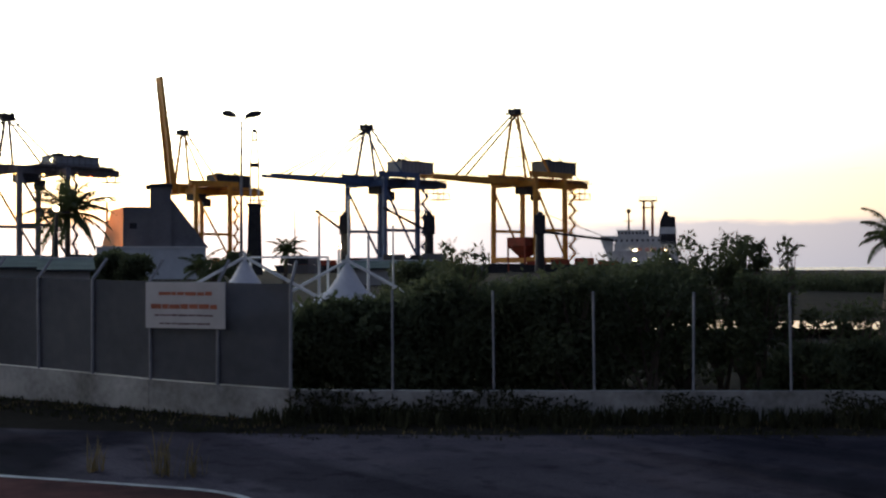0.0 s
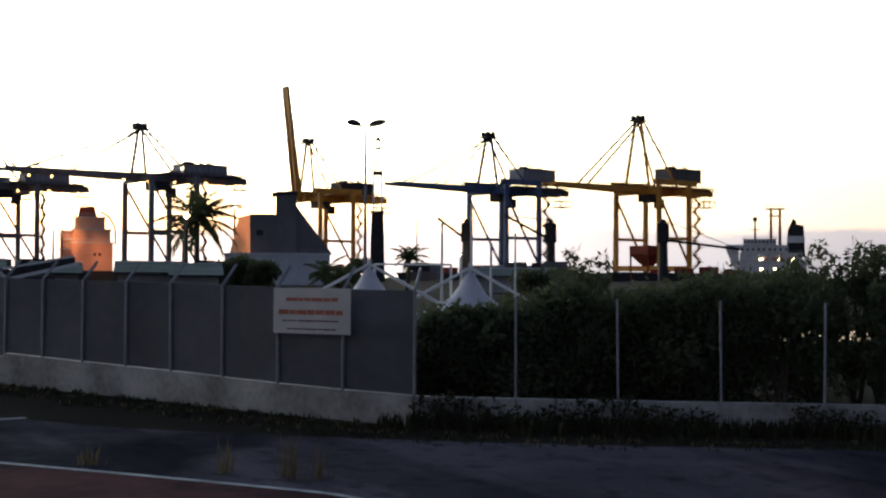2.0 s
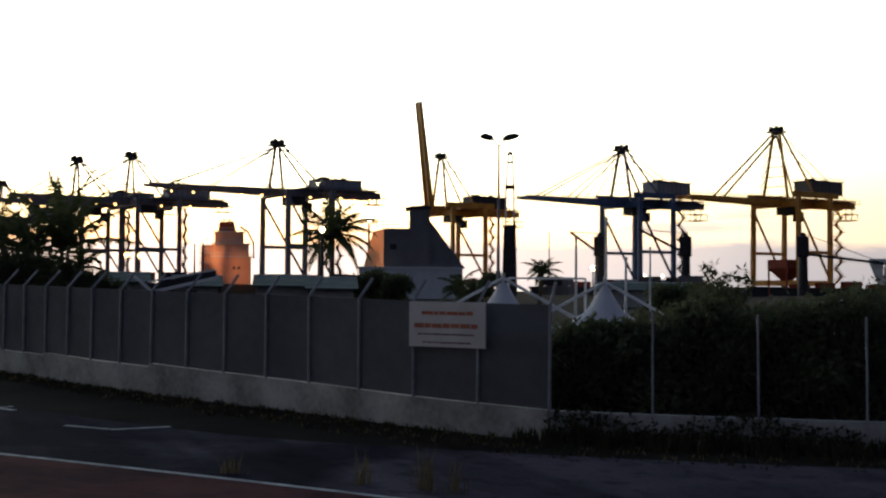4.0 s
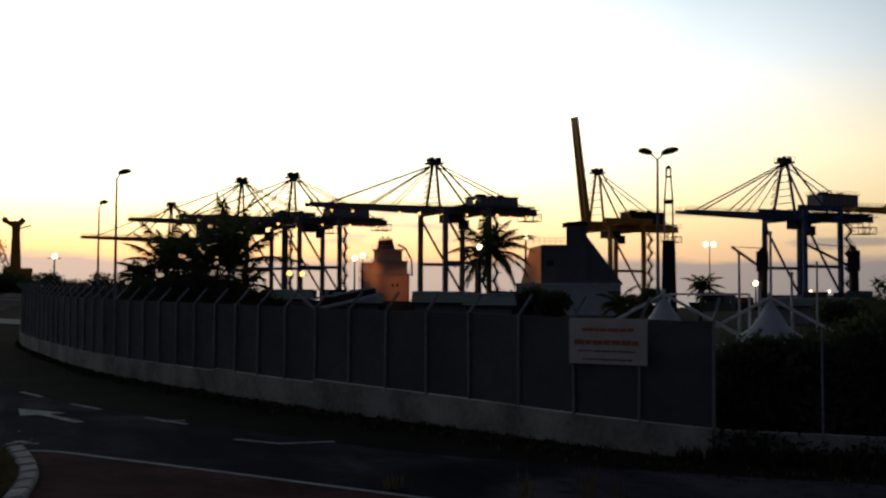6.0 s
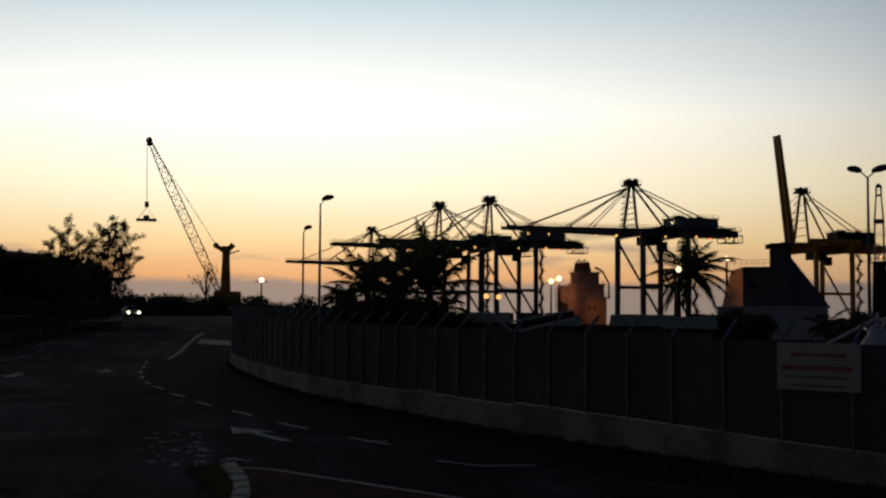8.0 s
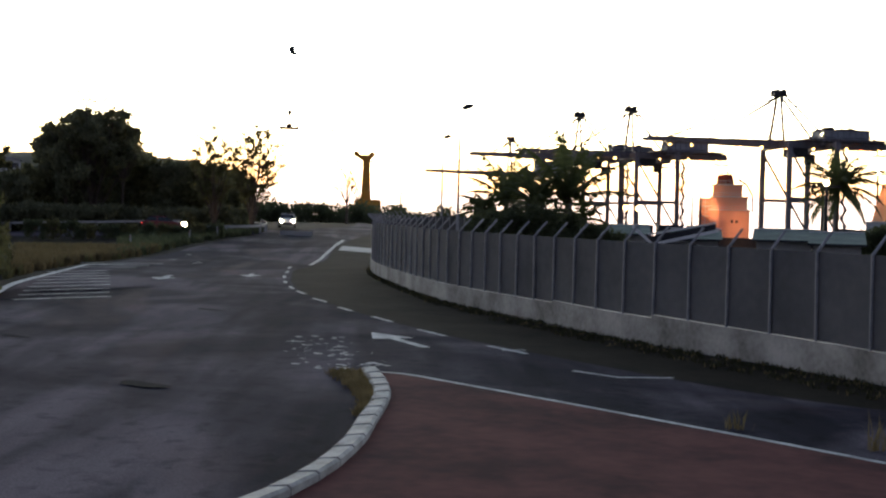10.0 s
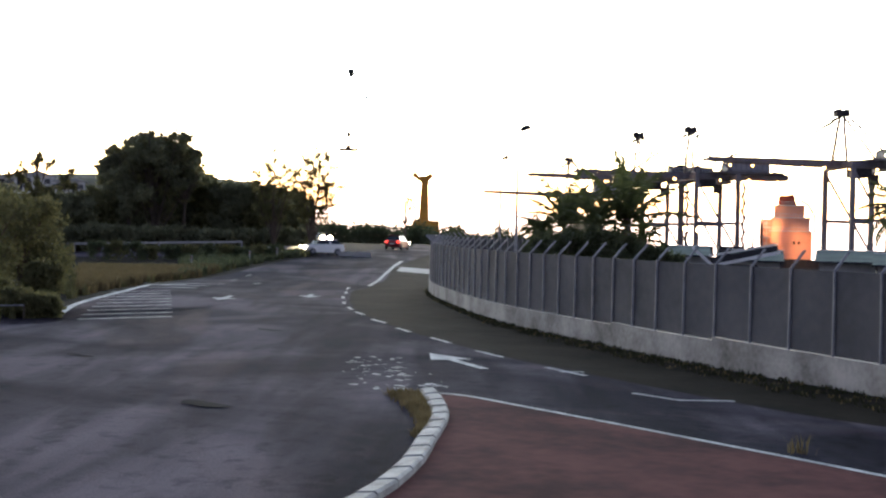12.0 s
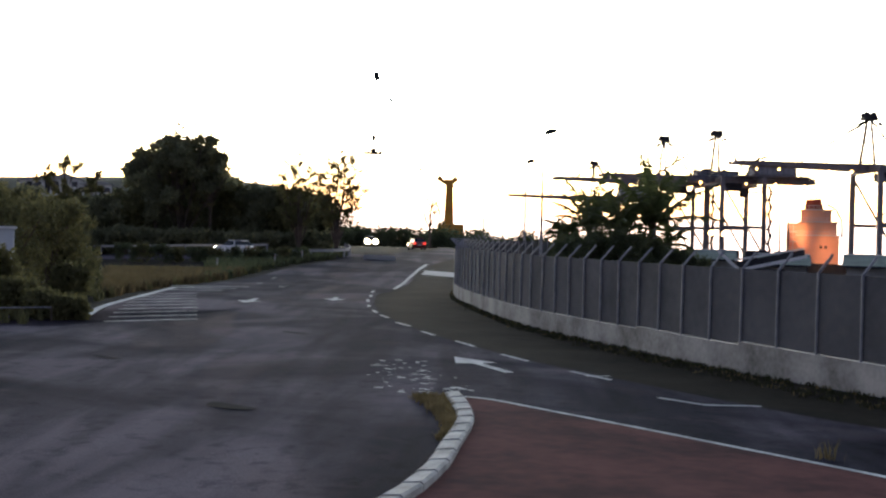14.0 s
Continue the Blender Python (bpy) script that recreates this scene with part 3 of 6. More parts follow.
# ---- ship-to-shore gantry cranes ----
def gantry_crane(name, label, m, paint, house_paint, apex=50.0, boom_up=False, sodium=(), drop=0.0, heavy=False, bar=False):
    """A quay crane. Local x runs from the boom's tip (negative) to the back; the waterside legs stand at 0, the landside legs at 16.5."""
    ob = thing(name, label, "gantry crane", m, group="quay cranes")
    G, H, HW = 15.5, 32.0, 11.0           # gauge, girder height, half the base's width
    for x in (0, G):
        for y in (-HW, HW):
            bm = bmesh.new()
            beam(bm, (x, y, 3.2), (x, y * .98, H + (3.4 if heavy else 1.2)), 1.35, 1.5)
            part("leg", bm, paint, ob)
            bm = bmesh.new()
            for k in (-3.4, -1.2, 1.2, 3.4):
                tube(bm, [(x - .25, y + k, .5), (x + .25, y + k, .5)], .5, 10)
            box(bm, x - .55, y - 4.4, .7, x + .55, y + 4.4, 1.7)
            box(bm, x - .5, y - 1, 1.6, x + .5, y + 1, 3.3)
            part("bogie", bm, M_DARK, ob, "dark wheeled bogie")
        bm = bmesh.new()
        beam(bm, (x, -HW, 4.2), (x, HW, 4.2), 1.2, 2.0)
        part("sill_beam", bm, paint, ob)
        bm = bmesh.new()
        beam(bm, (x, -HW, H), (x, HW, H), 1.3, 2.0)
        part("cross_beam", bm, paint, ob)
    for y in (-HW, HW):
        bm = bmesh.new()
        beam(bm, (0, y, 15.0), (G, y, 15.0), .8, 1.1)
        part("portal_beam", bm, paint, ob)
        if heavy:
            bm = bmesh.new()
            box(bm, -2.4, y * .98 - .5, H + 2.2, G + 4.0, y * .98 + .5, H + 4.2)
            part("upper_beam", bm, paint, ob)
        bm = bmesh.new()
        beam(bm, (0, y, H - 1.5), (G * .98, y, 5.6), .62)
        part("diagonal_brace", bm, paint, ob)
    for y in (-2.9, 2.9):
        bm = bmesh.new()
        box(bm, -3.0, y - .55, H - .5, 37, y + .55, H + 1.9)
        for k in range(12):
            box(bm, -2 + k * 3.2, y - .7, H + .2, -1.8 + k * 3.2, y + .7, H + 1.7)
        part("girder", bm, paint, ob)
    boom = new("boom")
    boom.parent = ob
    if boom_up:
        boom.matrix_basis = pose(-4.6, 0, H + .6, 0, 82, 0)
    else:
        boom.matrix_basis = pose(-3.0, 0, H + .6, 0, 0, 0)
    reach = -45 if boom_up else -40
    for y in ((-1.6, 1.6) if boom_up else (-2.9, 2.9)):
        bm = bmesh.new()
        vs = [bm.verts.new(c) for c in ((0, y - .5, -1.1), (0, y + .5, -1.1), (0, y + .5, 1.2), (0, y - .5, 1.2), (reach, y - .5, .1), (reach, y + .5, .1), (reach, y + .5, 1.2), (reach, y - .5, 1.2))]
        for q in ((3, 2, 1, 0), (4, 5, 6, 7), (0, 1, 5, 4), (1, 2, 6, 5), (2, 3, 7, 6), (3, 0, 4, 7)):
            bm.faces.new([vs[i] for i in q])
        bmesh.ops.recalc_face_normals(bm, faces=bm.faces)
        part("boom_girder", bm, paint, boom)
    for k in range(9):
        bm = bmesh.new()
        beam(bm, (-3 - k * 4.5, -3 if not boom_up else -1.6, .6), (-3 - k * 4.5, 3 if not boom_up else 1.6, .6), .5, .6)
        part("boom_tie", bm, paint, boom)
    if boom_up:
        part("boom_plate", box(bmesh.new(), reach, -1.15, .15, 0, 1.15, 1.0), paint, boom)
    bm = bmesh.new()
    for y in (-3.6, 3.6):
        beam(bm, (0, y, 2.3), (-40, y, 2.3), .09)
        beam(bm, (0, y, 1.75), (-40, y, 1.75), .07)
        for k in range(21):
            beam(bm, (-k * 2, y, 1.1), (-k * 2, y, 2.3), .08)
    if boom_up:
        bm.clear()
        for y in (-1.9, 1.9):
            tube(bm, [(0, y, 1.3), (-44, y, 1.3)], .08, 5)
    part("boom_railing", bm, M_DARK, boom)
    # apex frame over the waterside legs
    for y in (-1, 1):
        bm = bmesh.new()
        beam(bm, (0, y * HW * .55, H + 1), (.5, y * 1.4, apex), .75)
        part("mast_leg", bm, paint, ob)
        bm = bmesh.new()
        beam(bm, (G, y * HW * .5, H + 1.5), (1.6, y * 1.4, apex), .55)
        part("back_stay_leg", bm, paint, ob)
        bm = bmesh.new()
        tube(bm, [(.5, y * 1.6, apex), (34, y * 2.9, H + 1.8)], .14 if bar else .2, 6)
        part("back_stay", bm, M_CABLE, ob)
        if not boom_up:
            for k, r in (((-27, .36),) if bar else ((-36, .25), (-22, .22), (-14, .16))):
                bm = bmesh.new()
                tube(bm, [(.3, y * 1.4, apex - .4), (k, y * 2.9, H + 1.8)], r, 6)
                part("fore_stay", bm, M_CABLE, ob)
        else:
            bm = bmesh.new()
            tube(bm, [(.3, y * 1.4, apex - .4), (-3.5, y * 2.9, H + 19)], .15, 6)
            part("fore_stay", bm, M_CABLE, ob)
    bm = bmesh.new()
    for k in range(6):
        z = H + 3 + k * (apex - H - 5) / 6
        w = HW * .55 + (1.4 - HW * .55) * (z - H) / (apex - H)
        beam(bm, (.1, -w, z), (.1, w, z), .25)
        box(bm, -1.1, w - .1, z, .9, w + 1.5, z + .12)
        beam(bm, (-1.1, w + 1.4, z + 1.1), (.9, w + 1.4, z + 1.1), .08)
        beam(bm, (-1.0, w + 1.4, z + .1), (.8, w + .2, z + (apex - H - 5) / 6), .22)
    part("mast_ladder", bm, M_DARK, ob, "dark ladder with small landings")
    bm = bmesh.new()
    box(bm, -2.1, -2.4, apex - .3, 3.0, 2.4, apex + .25)
    for y in (-1.3, 1.3):
        tube(bm, [(-.8, y - .3, apex + 1.0), (-.8, y + .3, apex + 1.0)], 1.0, 12)
        tube(bm, [(1.5, y - .3, apex + 1.0), (1.5, y + .3, apex + 1.0)], 1.0, 12)
    for q in ((-2.1, -2.4), (3, -2.4), (-2.1, 2.4), (3, 2.4), (.4, -2.4), (.4, 2.4)):
        beam(bm, (*q, apex), (*q, apex + 1.9), .1)
    beam(bm, (-2.1, -2.4, apex + 1.9), (3, -2.4, apex + 1.9), .1)
    beam(bm, (-2.1, 2.4, apex + 1.9), (3, 2.4, apex + 1.9), .1)
    part("apex_platform", bm, M_DARK, ob, "dark sheave platform with railing")
    # machinery house, trolley, cab, stairs
    house = part("machinery_house", box(bmesh.new(), 13.5, -4.3, H + 2.6 - drop, 29.5, 4.3, H + 7.4 - drop, .25), house_paint, ob, "panelled machinery house")
    bm = bmesh.new()
    for k in range(8):
        box(bm, 14.5 + k * 2, -4.36, H + 2.9 - drop, 14.6 + k * 2, 4.36, H + 7.1 - drop)
    part("panel_rib", bm, M_DARK, house)
    part("house_roof", box(bmesh.new(), 13.2, -4.6, H + 7.35 - drop, 29.8, 4.6, H + 7.7 - drop, .1), M_DARK, house)
    bm = bmesh.new()
    for y in (-4.5, 4.5):
        for zz in (.55, 1.05):
            beam(bm, (13.3, y, H + 7.7 - drop + zz), (29.7, y, H + 7.7 - drop + zz), .08)
        for k in range(9):
            beam(bm, (13.3 + k * 2.05, y, H + 7.7 - drop), (13.3 + k * 2.05, y, H + 8.75 - drop), .08)
    box(bm, 16, -1.5, H + 7.7 - drop, 18.5, 1.5, H + 8.6 - drop)
    box(bm, 24, -1, H + 7.7 - drop, 25.5, 1, H + 8.5 - drop)
    part("roof_gear", bm, M_DARK, house)
    part("lower_platform", box(bmesh.new(), 8, -5.5, H + 2.0, 35, 5.5, H + 2.5), paint, ob)
    bm = bmesh.new()
    box(bm, 3.5, -3.2, H - 3.4, 9.5, 3.2, H - .6, .2)
    part("trolley", bm, M_DARK, ob)
    part("operator_cab", box(bmesh.new(), 9.7, -1.6, H - 5.6, 12.7, 1.4, H - 2.2, .3), M_DARK, ob)
    z, sgn = 4.0, 1
    while z < H - 2:
        bm = bmesh.new()
        a, b = (1.0, 4.2) if sgn > 0 else (4.2, 1.0)
        beam(bm, (G + 1.2, -HW - a, z), (G + 1.2, -HW - b, z + 2.6), .9, .3)
        beam(bm, (G + 1.7, -HW - a, z + 1), (G + 1.7, -HW - b, z + 3.6), .14)
        beam(bm, (G + .7, -HW - a, z + 1), (G + .7, -HW - b, z + 3.6), .14)
        box(bm, G + .2, -HW - b - .7, z + 2.5, G + 2.4, -HW - b + .7, z + 2.75)
        part("stair_flight", bm, paint, ob)
        z, sgn = z + 2.6, -sgn
    bm = bmesh.new()
    for y in (-5.4, 5.4):
        beam(bm, (-3, y, H + 2.9), (37, y, H + 2.9), .1)
        beam(bm, (-3, y, H + 2.3), (37, y, H + 2.3), .08)
        for k in range(21):
            beam(bm, (-3 + k * 2, y, H + 1.4), (-3 + k * 2, y, H + 2.9), .1)
        box(bm, -3, y - .7, H + 1.3, 37, y + .7, H + 1.42)
    part("walkway", bm, M_DARK, ob)
    bm = bmesh.new()
    low = H - (4.6 if heavy else 2.2)
    box(bm, 32.5, -3, low, 39.0, 3, low + .25)
    box(bm, 32.5, -3, low + 2.4, 39.0, 3, low + 2.65)
    for q in ((32.6, -2.9), (38.9, -2.9), (32.6, 2.9), (38.9, 2.9), (35.7, -2.9), (35.7, 2.9)):
        beam(bm, (*q, low), (*q, H + .3 if q[0] < 36 else low + 2.6), .2)
    for k in range(3):
        beam(bm, (32.6 + k * 2.1, -2.9, low + .2), (34.7 + k * 2.1, -2.9, low + 2.4), .14)
    part("maintenance_basket", bm, paint, ob)
    for x, y, z, r, material in sodium:
        bm = bmesh.new()
        bmesh.ops.create_icosphere(bm, subdivisions=2, radius=r, matrix=Matrix.Translation((x, y, z)))
        part("floodlight", bm, material, ob, "lit crane floodlight", True)
    return ob


HEADING = 48.0  # the girders point landwards, this many degrees right of +y


def crane_pose(bearing, distance, z=1.24):
    p = polar(bearing, distance, z)
    return pose(p.x, p.y, p.z, 0, 0, 90 - HEADING)


SODIUM = tuple((x, -3.3, 31.2, .33, M_LAMP) for x in (-36, -29, -13, 2, 11, 33)) + ((-6, -3, 31.2, .45, M_LAMP), (22, -3.2, 31.4, .5, M_LAMP), (27, -3.2, 31.0, .35, M_LAMP_RED))
gantry_crane("gantry_crane", "grey-blue quay crane with its boom lowered over the water", crane_pose(19.8, 403), M_CRANE_GREY, M_HOUSE_GREY, 48.2, False, SODIUM + ((13.2, -4.5, 36, .5, M_LAMP_PALE),), 2.0)
gantry_crane("gantry_crane", "dark blue quay crane with its boom lowered", crane_pose(3.63, 445), M_CRANE_BLUE, M_HOUSE_GREY, 52, False, ((12, -9, 6.5, .5, M_LAMP_PALE), (4, -9, 6.5, .4, M_LAMP_PALE)), -1.6, True)
gantry_crane("gantry_crane", "yellow quay crane with a grey machinery house", crane_pose(-3.36, 448), M_CRANE_YELLOW, M_HOUSE_DARK, 58, False, ((30, -3, 30, .55, M_LAMP), (18, -9, 26, .5, M_LAMP)), -1.6, True, True)
gantry_crane("gantry_crane", "yellow quay crane with its boom raised upright", crane_pose(12.11, 498), M_CRANE_YELLOW, M_DARK, 55, True, ((33, -3, 30, .45, M_LAMP), (20, -3, 31, .4, M_LAMP_RED)), 0, True)
gantry_crane("gantry_crane", "dark quay crane in the distant row", crane_pose(26.41, 462), M_CRANE_GREY, M_HOUSE_GREY, 49.1, False, SODIUM, 1.8)
gantry_crane("gantry_crane", "dark quay crane in the distant row", crane_pose(28.78, 485), M_CRANE_GREY, M_HOUSE_GREY, 49.2, False, SODIUM, 1.8)
gantry_crane("gantry_crane", "small far quay crane behind the palms", crane_pose(31.95, 622), M_CRANE_GREY, M_HOUSE_GREY, 50)

hopper = thing("cargo_hopper", "rust-red cargo hopper standing under the yellow crane", "hopper", crane_pose(-3.3, 440))
bm = bmesh.new()
rows = []
for z, w in ((12.4, 4.6), (9.3, 4.6), (5.0, 1.3)):
    rows.append([bm.verts.new((6 + a * w, b * w, z)) for a, b in ((-1, -1), (1, -1), (1, 1), (-1, 1))])
for a, b in zip(rows, rows[1:]):
    for k in range(4):
        bm.faces.new((a[k], a[(k + 1) % 4], b[(k + 1) % 4], b[k]))
bm.faces.new(rows[0])
bm.faces.new(rows[-1])
bmesh.ops.recalc_face_normals(bm, faces=bm.faces)
part("bin", bm, M_RUST, hopper)
for a in (-1, 1):
    for b in (-1, 1):
        part("leg", beam(bmesh.new(), (6 + a * 4.3, b * 4.3, 0), (6 + a * 4.3, b * 4.3, 9.6), .5), M_RUST, hopper)

# ---- port buildings, ships, masts ----
def spot(bearing, elevation, distance):
    """A place seen at a bearing and elevation, at a distance."""
    p = polar(bearing, distance)
    p.z = 3.0 + distance * math.tan(radians(elevation))
    return p


def facing(bearing, distance, z=None):
    """A pose whose x runs to the right and y away, as seen from the camera."""
    p = polar(bearing, distance)
    return pose(p.x, p.y, zg(p.x, p.y) if z is None else z, 0, 0, bearing)


def prism(bm, outline, y0, y1):
    """A solid with an outline in x and z, from y0 to y1."""
    a = [bm.verts.new((x, y0, z)) for x, z in outline]
    b = [bm.verts.new((x, y1, z)) for x, z in outline]
    n = len(outline)
    bm.faces.new(a)
    bm.faces.new(b[::-1])
    for k in range(n):
        bm.faces.new((a[k], b[k], b[(k + 1) % n], a[(k + 1) % n]))
    bmesh.ops.recalc_face_normals(bm, faces=bm.faces)
    return bm


silo = thing("silo_building", "grey rendered silo building with a square tower and sloping side", "silo", facing(13.5, 200))
part("main_block", prism(bmesh.new(), ((-4.3, 5), (-4.3, 11.5), (-.1, 11.5), (-.1, 5)), 0, 13), M_SILO, silo)
part("tower", prism(bmesh.new(), ((-.15, 5), (-.15, 15.2), (3.2, 15.3), (3.2, 5)), -.3, 5), M_SILO, silo)
part("tower_cap", prism(bmesh.new(), ((-.8, 14.6), (-.8, 15.0), (3.4, 15.1), (3.4, 14.7)), -.7, 5.4), M_DARK, silo)
part("sloping_side", prism(bmesh.new(), ((3.2, 5), (3.2, 12.9), (9.1, 5)), .2, 11), M_SILO, silo)
# battered end wall, coloured apricot where the blocks beside it are grey
bm = bmesh.new()
vs = [bm.verts.new(c) for c in ((-4.3, -.25, 4.6), (-8.0, 7, 4.6), (-8.0, 12, 4.6), (-4.3, 12, 4.6), (-4.3, -.25, 11.4), (-6.3, 5.5, 11.2), (-6.3, 12, 11.2), (-4.3, 12, 11.4))]
for q in ((3, 2, 1, 0), (4, 5, 6, 7), (0, 1, 5, 4), (1, 2, 6, 5), (2, 3, 7, 6), (3, 0, 4, 7)):
    bm.faces.new([vs[i] for i in q])
bmesh.ops.recalc_face_normals(bm, faces=bm.faces)
part("end_wall", bm, M_SILO_ORANGE, silo, "apricot battered end wall")
part("base", prism(bmesh.new(), ((-8.3, -1), (-8.3, 4.9), (8.6, 4.9), (8.6, -1)), -2, 14), M_BASE_PALE, silo, "pale rendered ground floor")
part("hatch", prism(bmesh.new(), ((-3.3, 8.0), (-3.3, 8.9), (-2.2, 8.9), (-2.2, 8.0)), -.08, .2), M_DARK, silo)
bm = bmesh.new()
for z in (12.1, 12.6):
    beam(bm, (-6.4, .3, z), (-.1, .3, z), .07)
for k in range(8):
    beam(bm, (-6.4 + k * .9, .3, 11.4), (-6.4 + k * .9, .3, 12.6), .07)
part("roof_railing", bm, M_DARK, silo)
part("cornice", prism(bmesh.new(), ((-8.5, 4.9), (-8.5, 5.15), (8.8, 5.15), (8.8, 4.9)), -2.2, 14), M_WHITE, silo)


def ship_block(name, label, m, spec, material):
    """A ship's deck house: stacked decks, rails, windows, funnel and hull."""
    ob = thing(name, label, "ship", m)
    for x0, x1, z0, z1, y0, y1 in spec:
        part("deck_house", box(bmesh.new(), x0, y0, z0, x1, y1, z1, .12), material, ob)
        part("deck_edge", box(bmesh.new(), x0 - .4, y0 - .5, z1, x1 + .4, y1, z1 + .2), M_WHITE, ob)
        bm = bmesh.new()
        for z in (z1 + .7, z1 + 1.15):
            beam(bm, (x0 - .35, y0 - .45, z), (x1 + .35, y0 - .45, z), .06)
        k = x0 - .35
        while k < x1 + .35:
            beam(bm, (k, y0 - .45, z1 + .2), (k, y0 - .45, z1 + 1.15), .06)
            k += 1.2
        part("railing", bm, M_WHITE, ob)
    return ob


ORANGE_SPEC = ((-4.0, 6.4, 1, 9.3, 0, 10), (-3.7, 5.8, 9.3, 12.8, .3, 9), (-3.3, 4.4, 12.8, 16.0, .6, 8))
ship = ship_block("ship", "salmon orange ship superstructure with dark funnel top", facing(22.0, 330, 1.5), ORANGE_SPEC, M_ORANGE)
part("funnel", prism(bmesh.new(), ((-2.4, 15.9), (-2.2, 18.6), (1.8, 18.9), (2.4, 15.9)), 2, 6), M_RUST, ship, "dark red funnel top")
bm = bmesh.new()
for k in range(5):
    tube(bm, [(-1.6 + k * .7, 3.5, 18.5), (-1.6 + k * .7, 3.5, 19.3 + .5 * (k % 2))], .24, 8)
part("exhaust_pipe", bm, M_DARK, ship)
for x0, x1, z0, z1 in ((-.7, .7, 10.0, 12.0), (-2.9, -2.4, 10.6, 11.3), (1.6, 2.2, 6.0, 6.7), (2.8, 3.4, 6.0, 6.7)):
    part("window", box(bmesh.new(), x0, -.06 if z1 < 8 else .44, z0, x1, .6, z1), M_GLASS, ship)
for k in range(4):
    part("balcony", box(bmesh.new(), -7.4, 1, 2.4 + k * 2.6, -4.1, 8, 2.65 + k * 2.6), M_WHITE, ship)
    bm = bmesh.new()
    for x in (-7.3, -6.2, -5.1):
        beam(bm, (x, 1.1, 2.5 + k * 2.6), (x, 1.1, 5.1 + k * 2.6), .16)
    beam(bm, (-7.3, 1.1, 3.6 + k * 2.6), (-4.2, 1.1, 3.6 + k * 2.6), .08)
    part("stanchion", bm, M_WHITE, ship)
part("side_house", box(bmesh.new(), -6.9, 3.5, 1, -3.6, 9, 12.6, .1), M_ORANGE, ship)
bm = bmesh.new()
for y in (2, 6):
    tube(bm, [(3.4, y, 17.6), (5.4, y, 16.4), (7.0, y, 13.4), (7.2, y, 9)], .22, 6)
tube(bm, [(3.4, 2, 17.6), (3.4, 6, 17.6)], .15, 6)
part("boat_davit", bm, M_WHITE, ship)
part("hull", prism(bmesh.new(), ((-20, -3), (-20, 2.2), (12, 2.0), (46, 2.8), (44, -3)), -1.5, 14), M_DARK, ship, "dark ship hull low in the water")

WHITE_SPEC = ((-14, 15, 1, 8, 0, 14), (-13.5, 13, 8, 11.4, .5, 13), (-13, 7, 11.4, 14.8, 1, 12), (-12, 2, 14.8, 17.6, 1.5, 10))
ship_w = ship_block("ship", "white cargo ship superstructure with a dark funnel", facing(-9.4, 550, 1.5), WHITE_SPEC, M_WHITE)
part("funnel", prism(bmesh.new(), ((6, 10), (7, 22), (9, 26.5), (10.6, 25.6), (10.4, 24.2), (13.6, 23.5), (14.2, 10)), 3, 9), M_DARK, ship_w, "tall black funnel")
part("funnel_band", prism(bmesh.new(), ((6.55, 16), (6.8, 19), (13.95, 19), (14.1, 16)), 2.9, 9.1), M_WHITE, ship_w)
bm = bmesh.new()
tube(bm, [(-7, 5, 13), (-7, 5, 26)], [.6, .35], 8)
bmesh.ops.create_icosphere(bm, subdivisions=2, radius=1.1, matrix=Matrix.Translation((-7, 5, 26.4)))
box(bm, -9, 4.2, 21.8, -5, 5.8, 22.1)
part("radar_mast", bm, M_DARK, ship_w, "radar mast with a domed head")
for x in (-.2, 3.6):
    bm = bmesh.new()
    tube(bm, [(x, 5, 13), (x, 5, 31)], [.7, .5], 8)
    for k in range(6):
        beam(bm, (x - .8, 4.2, 18.5 + k * 2), (x + .8, 4.2, 18.5 + k * 2), .2)
    part("king_post", bm, M_RUST, ship_w, "red-brown king post")
bm = bmesh.new()
box(bm, -2.4, 4, 30.6, 5.6, 6, 31.3)
box(bm, -1.2, 4, 27.6, 4.6, 6, 28.1)
for x in (-2.2, 0, 2.2, 5.4):
    beam(bm, (x, 4.1, 31.3), (x, 4.1, 32.6), .16)
beam(bm, (-2.2, 4.1, 32.6), (5.4, 4.1, 32.6), .16)
part("crosstree", bm, M_DARK, ship_w)
part("bridge_wing", box(bmesh.new(), -19.5, 1, 12.6, -13, 5, 15.2, .3), M_WHITE, ship_w)
part("flared_front", prism(bmesh.new(), ((-19.2, 12.6), (-14, 12.6), (-14, 1.5), (-15, 1.5)), 2, 9), M_WHITE, ship_w)
for z, x0, x1, y in ((15.9, -11.4, 1.4, 1.4), (12.6, -12.4, 6.2, .9)):
    for k in range(9):
        x = x0 + (x1 - x0) * k / 8
        part("window", box(bmesh.new(), x - .45, y - .1, z, x + .45, y + .4, z + 1.0), M_GLASS, ship_w)
bm = bmesh.new()
for k in range(4):
    tube(bm, [(-3 + k * 3.2, .6, 9.0), (-1.2 + k * 3.2, .6, 9.0)], .8, 10)
part("lifeboat", bm, M_ORANGE, ship_w, "orange lifeboat under davits")
for z, xs in ((4.2, (-5, 1, 6.5, 10)), (8.4, (-5, 3, 8)), (1.6, (-4, 9))):
    for x in xs:
        part("lit_window", box(bmesh.new(), x, -.1 if z < 7 else .4, z, x + 1.3, .6, z + .6), M_LAMP_PALE, ship_w)
part("hull", prism(bmesh.new(), ((-70, -3), (-66, 3), (18, 2), (18, -3)), -2, 20), M_DARK, ship_w)


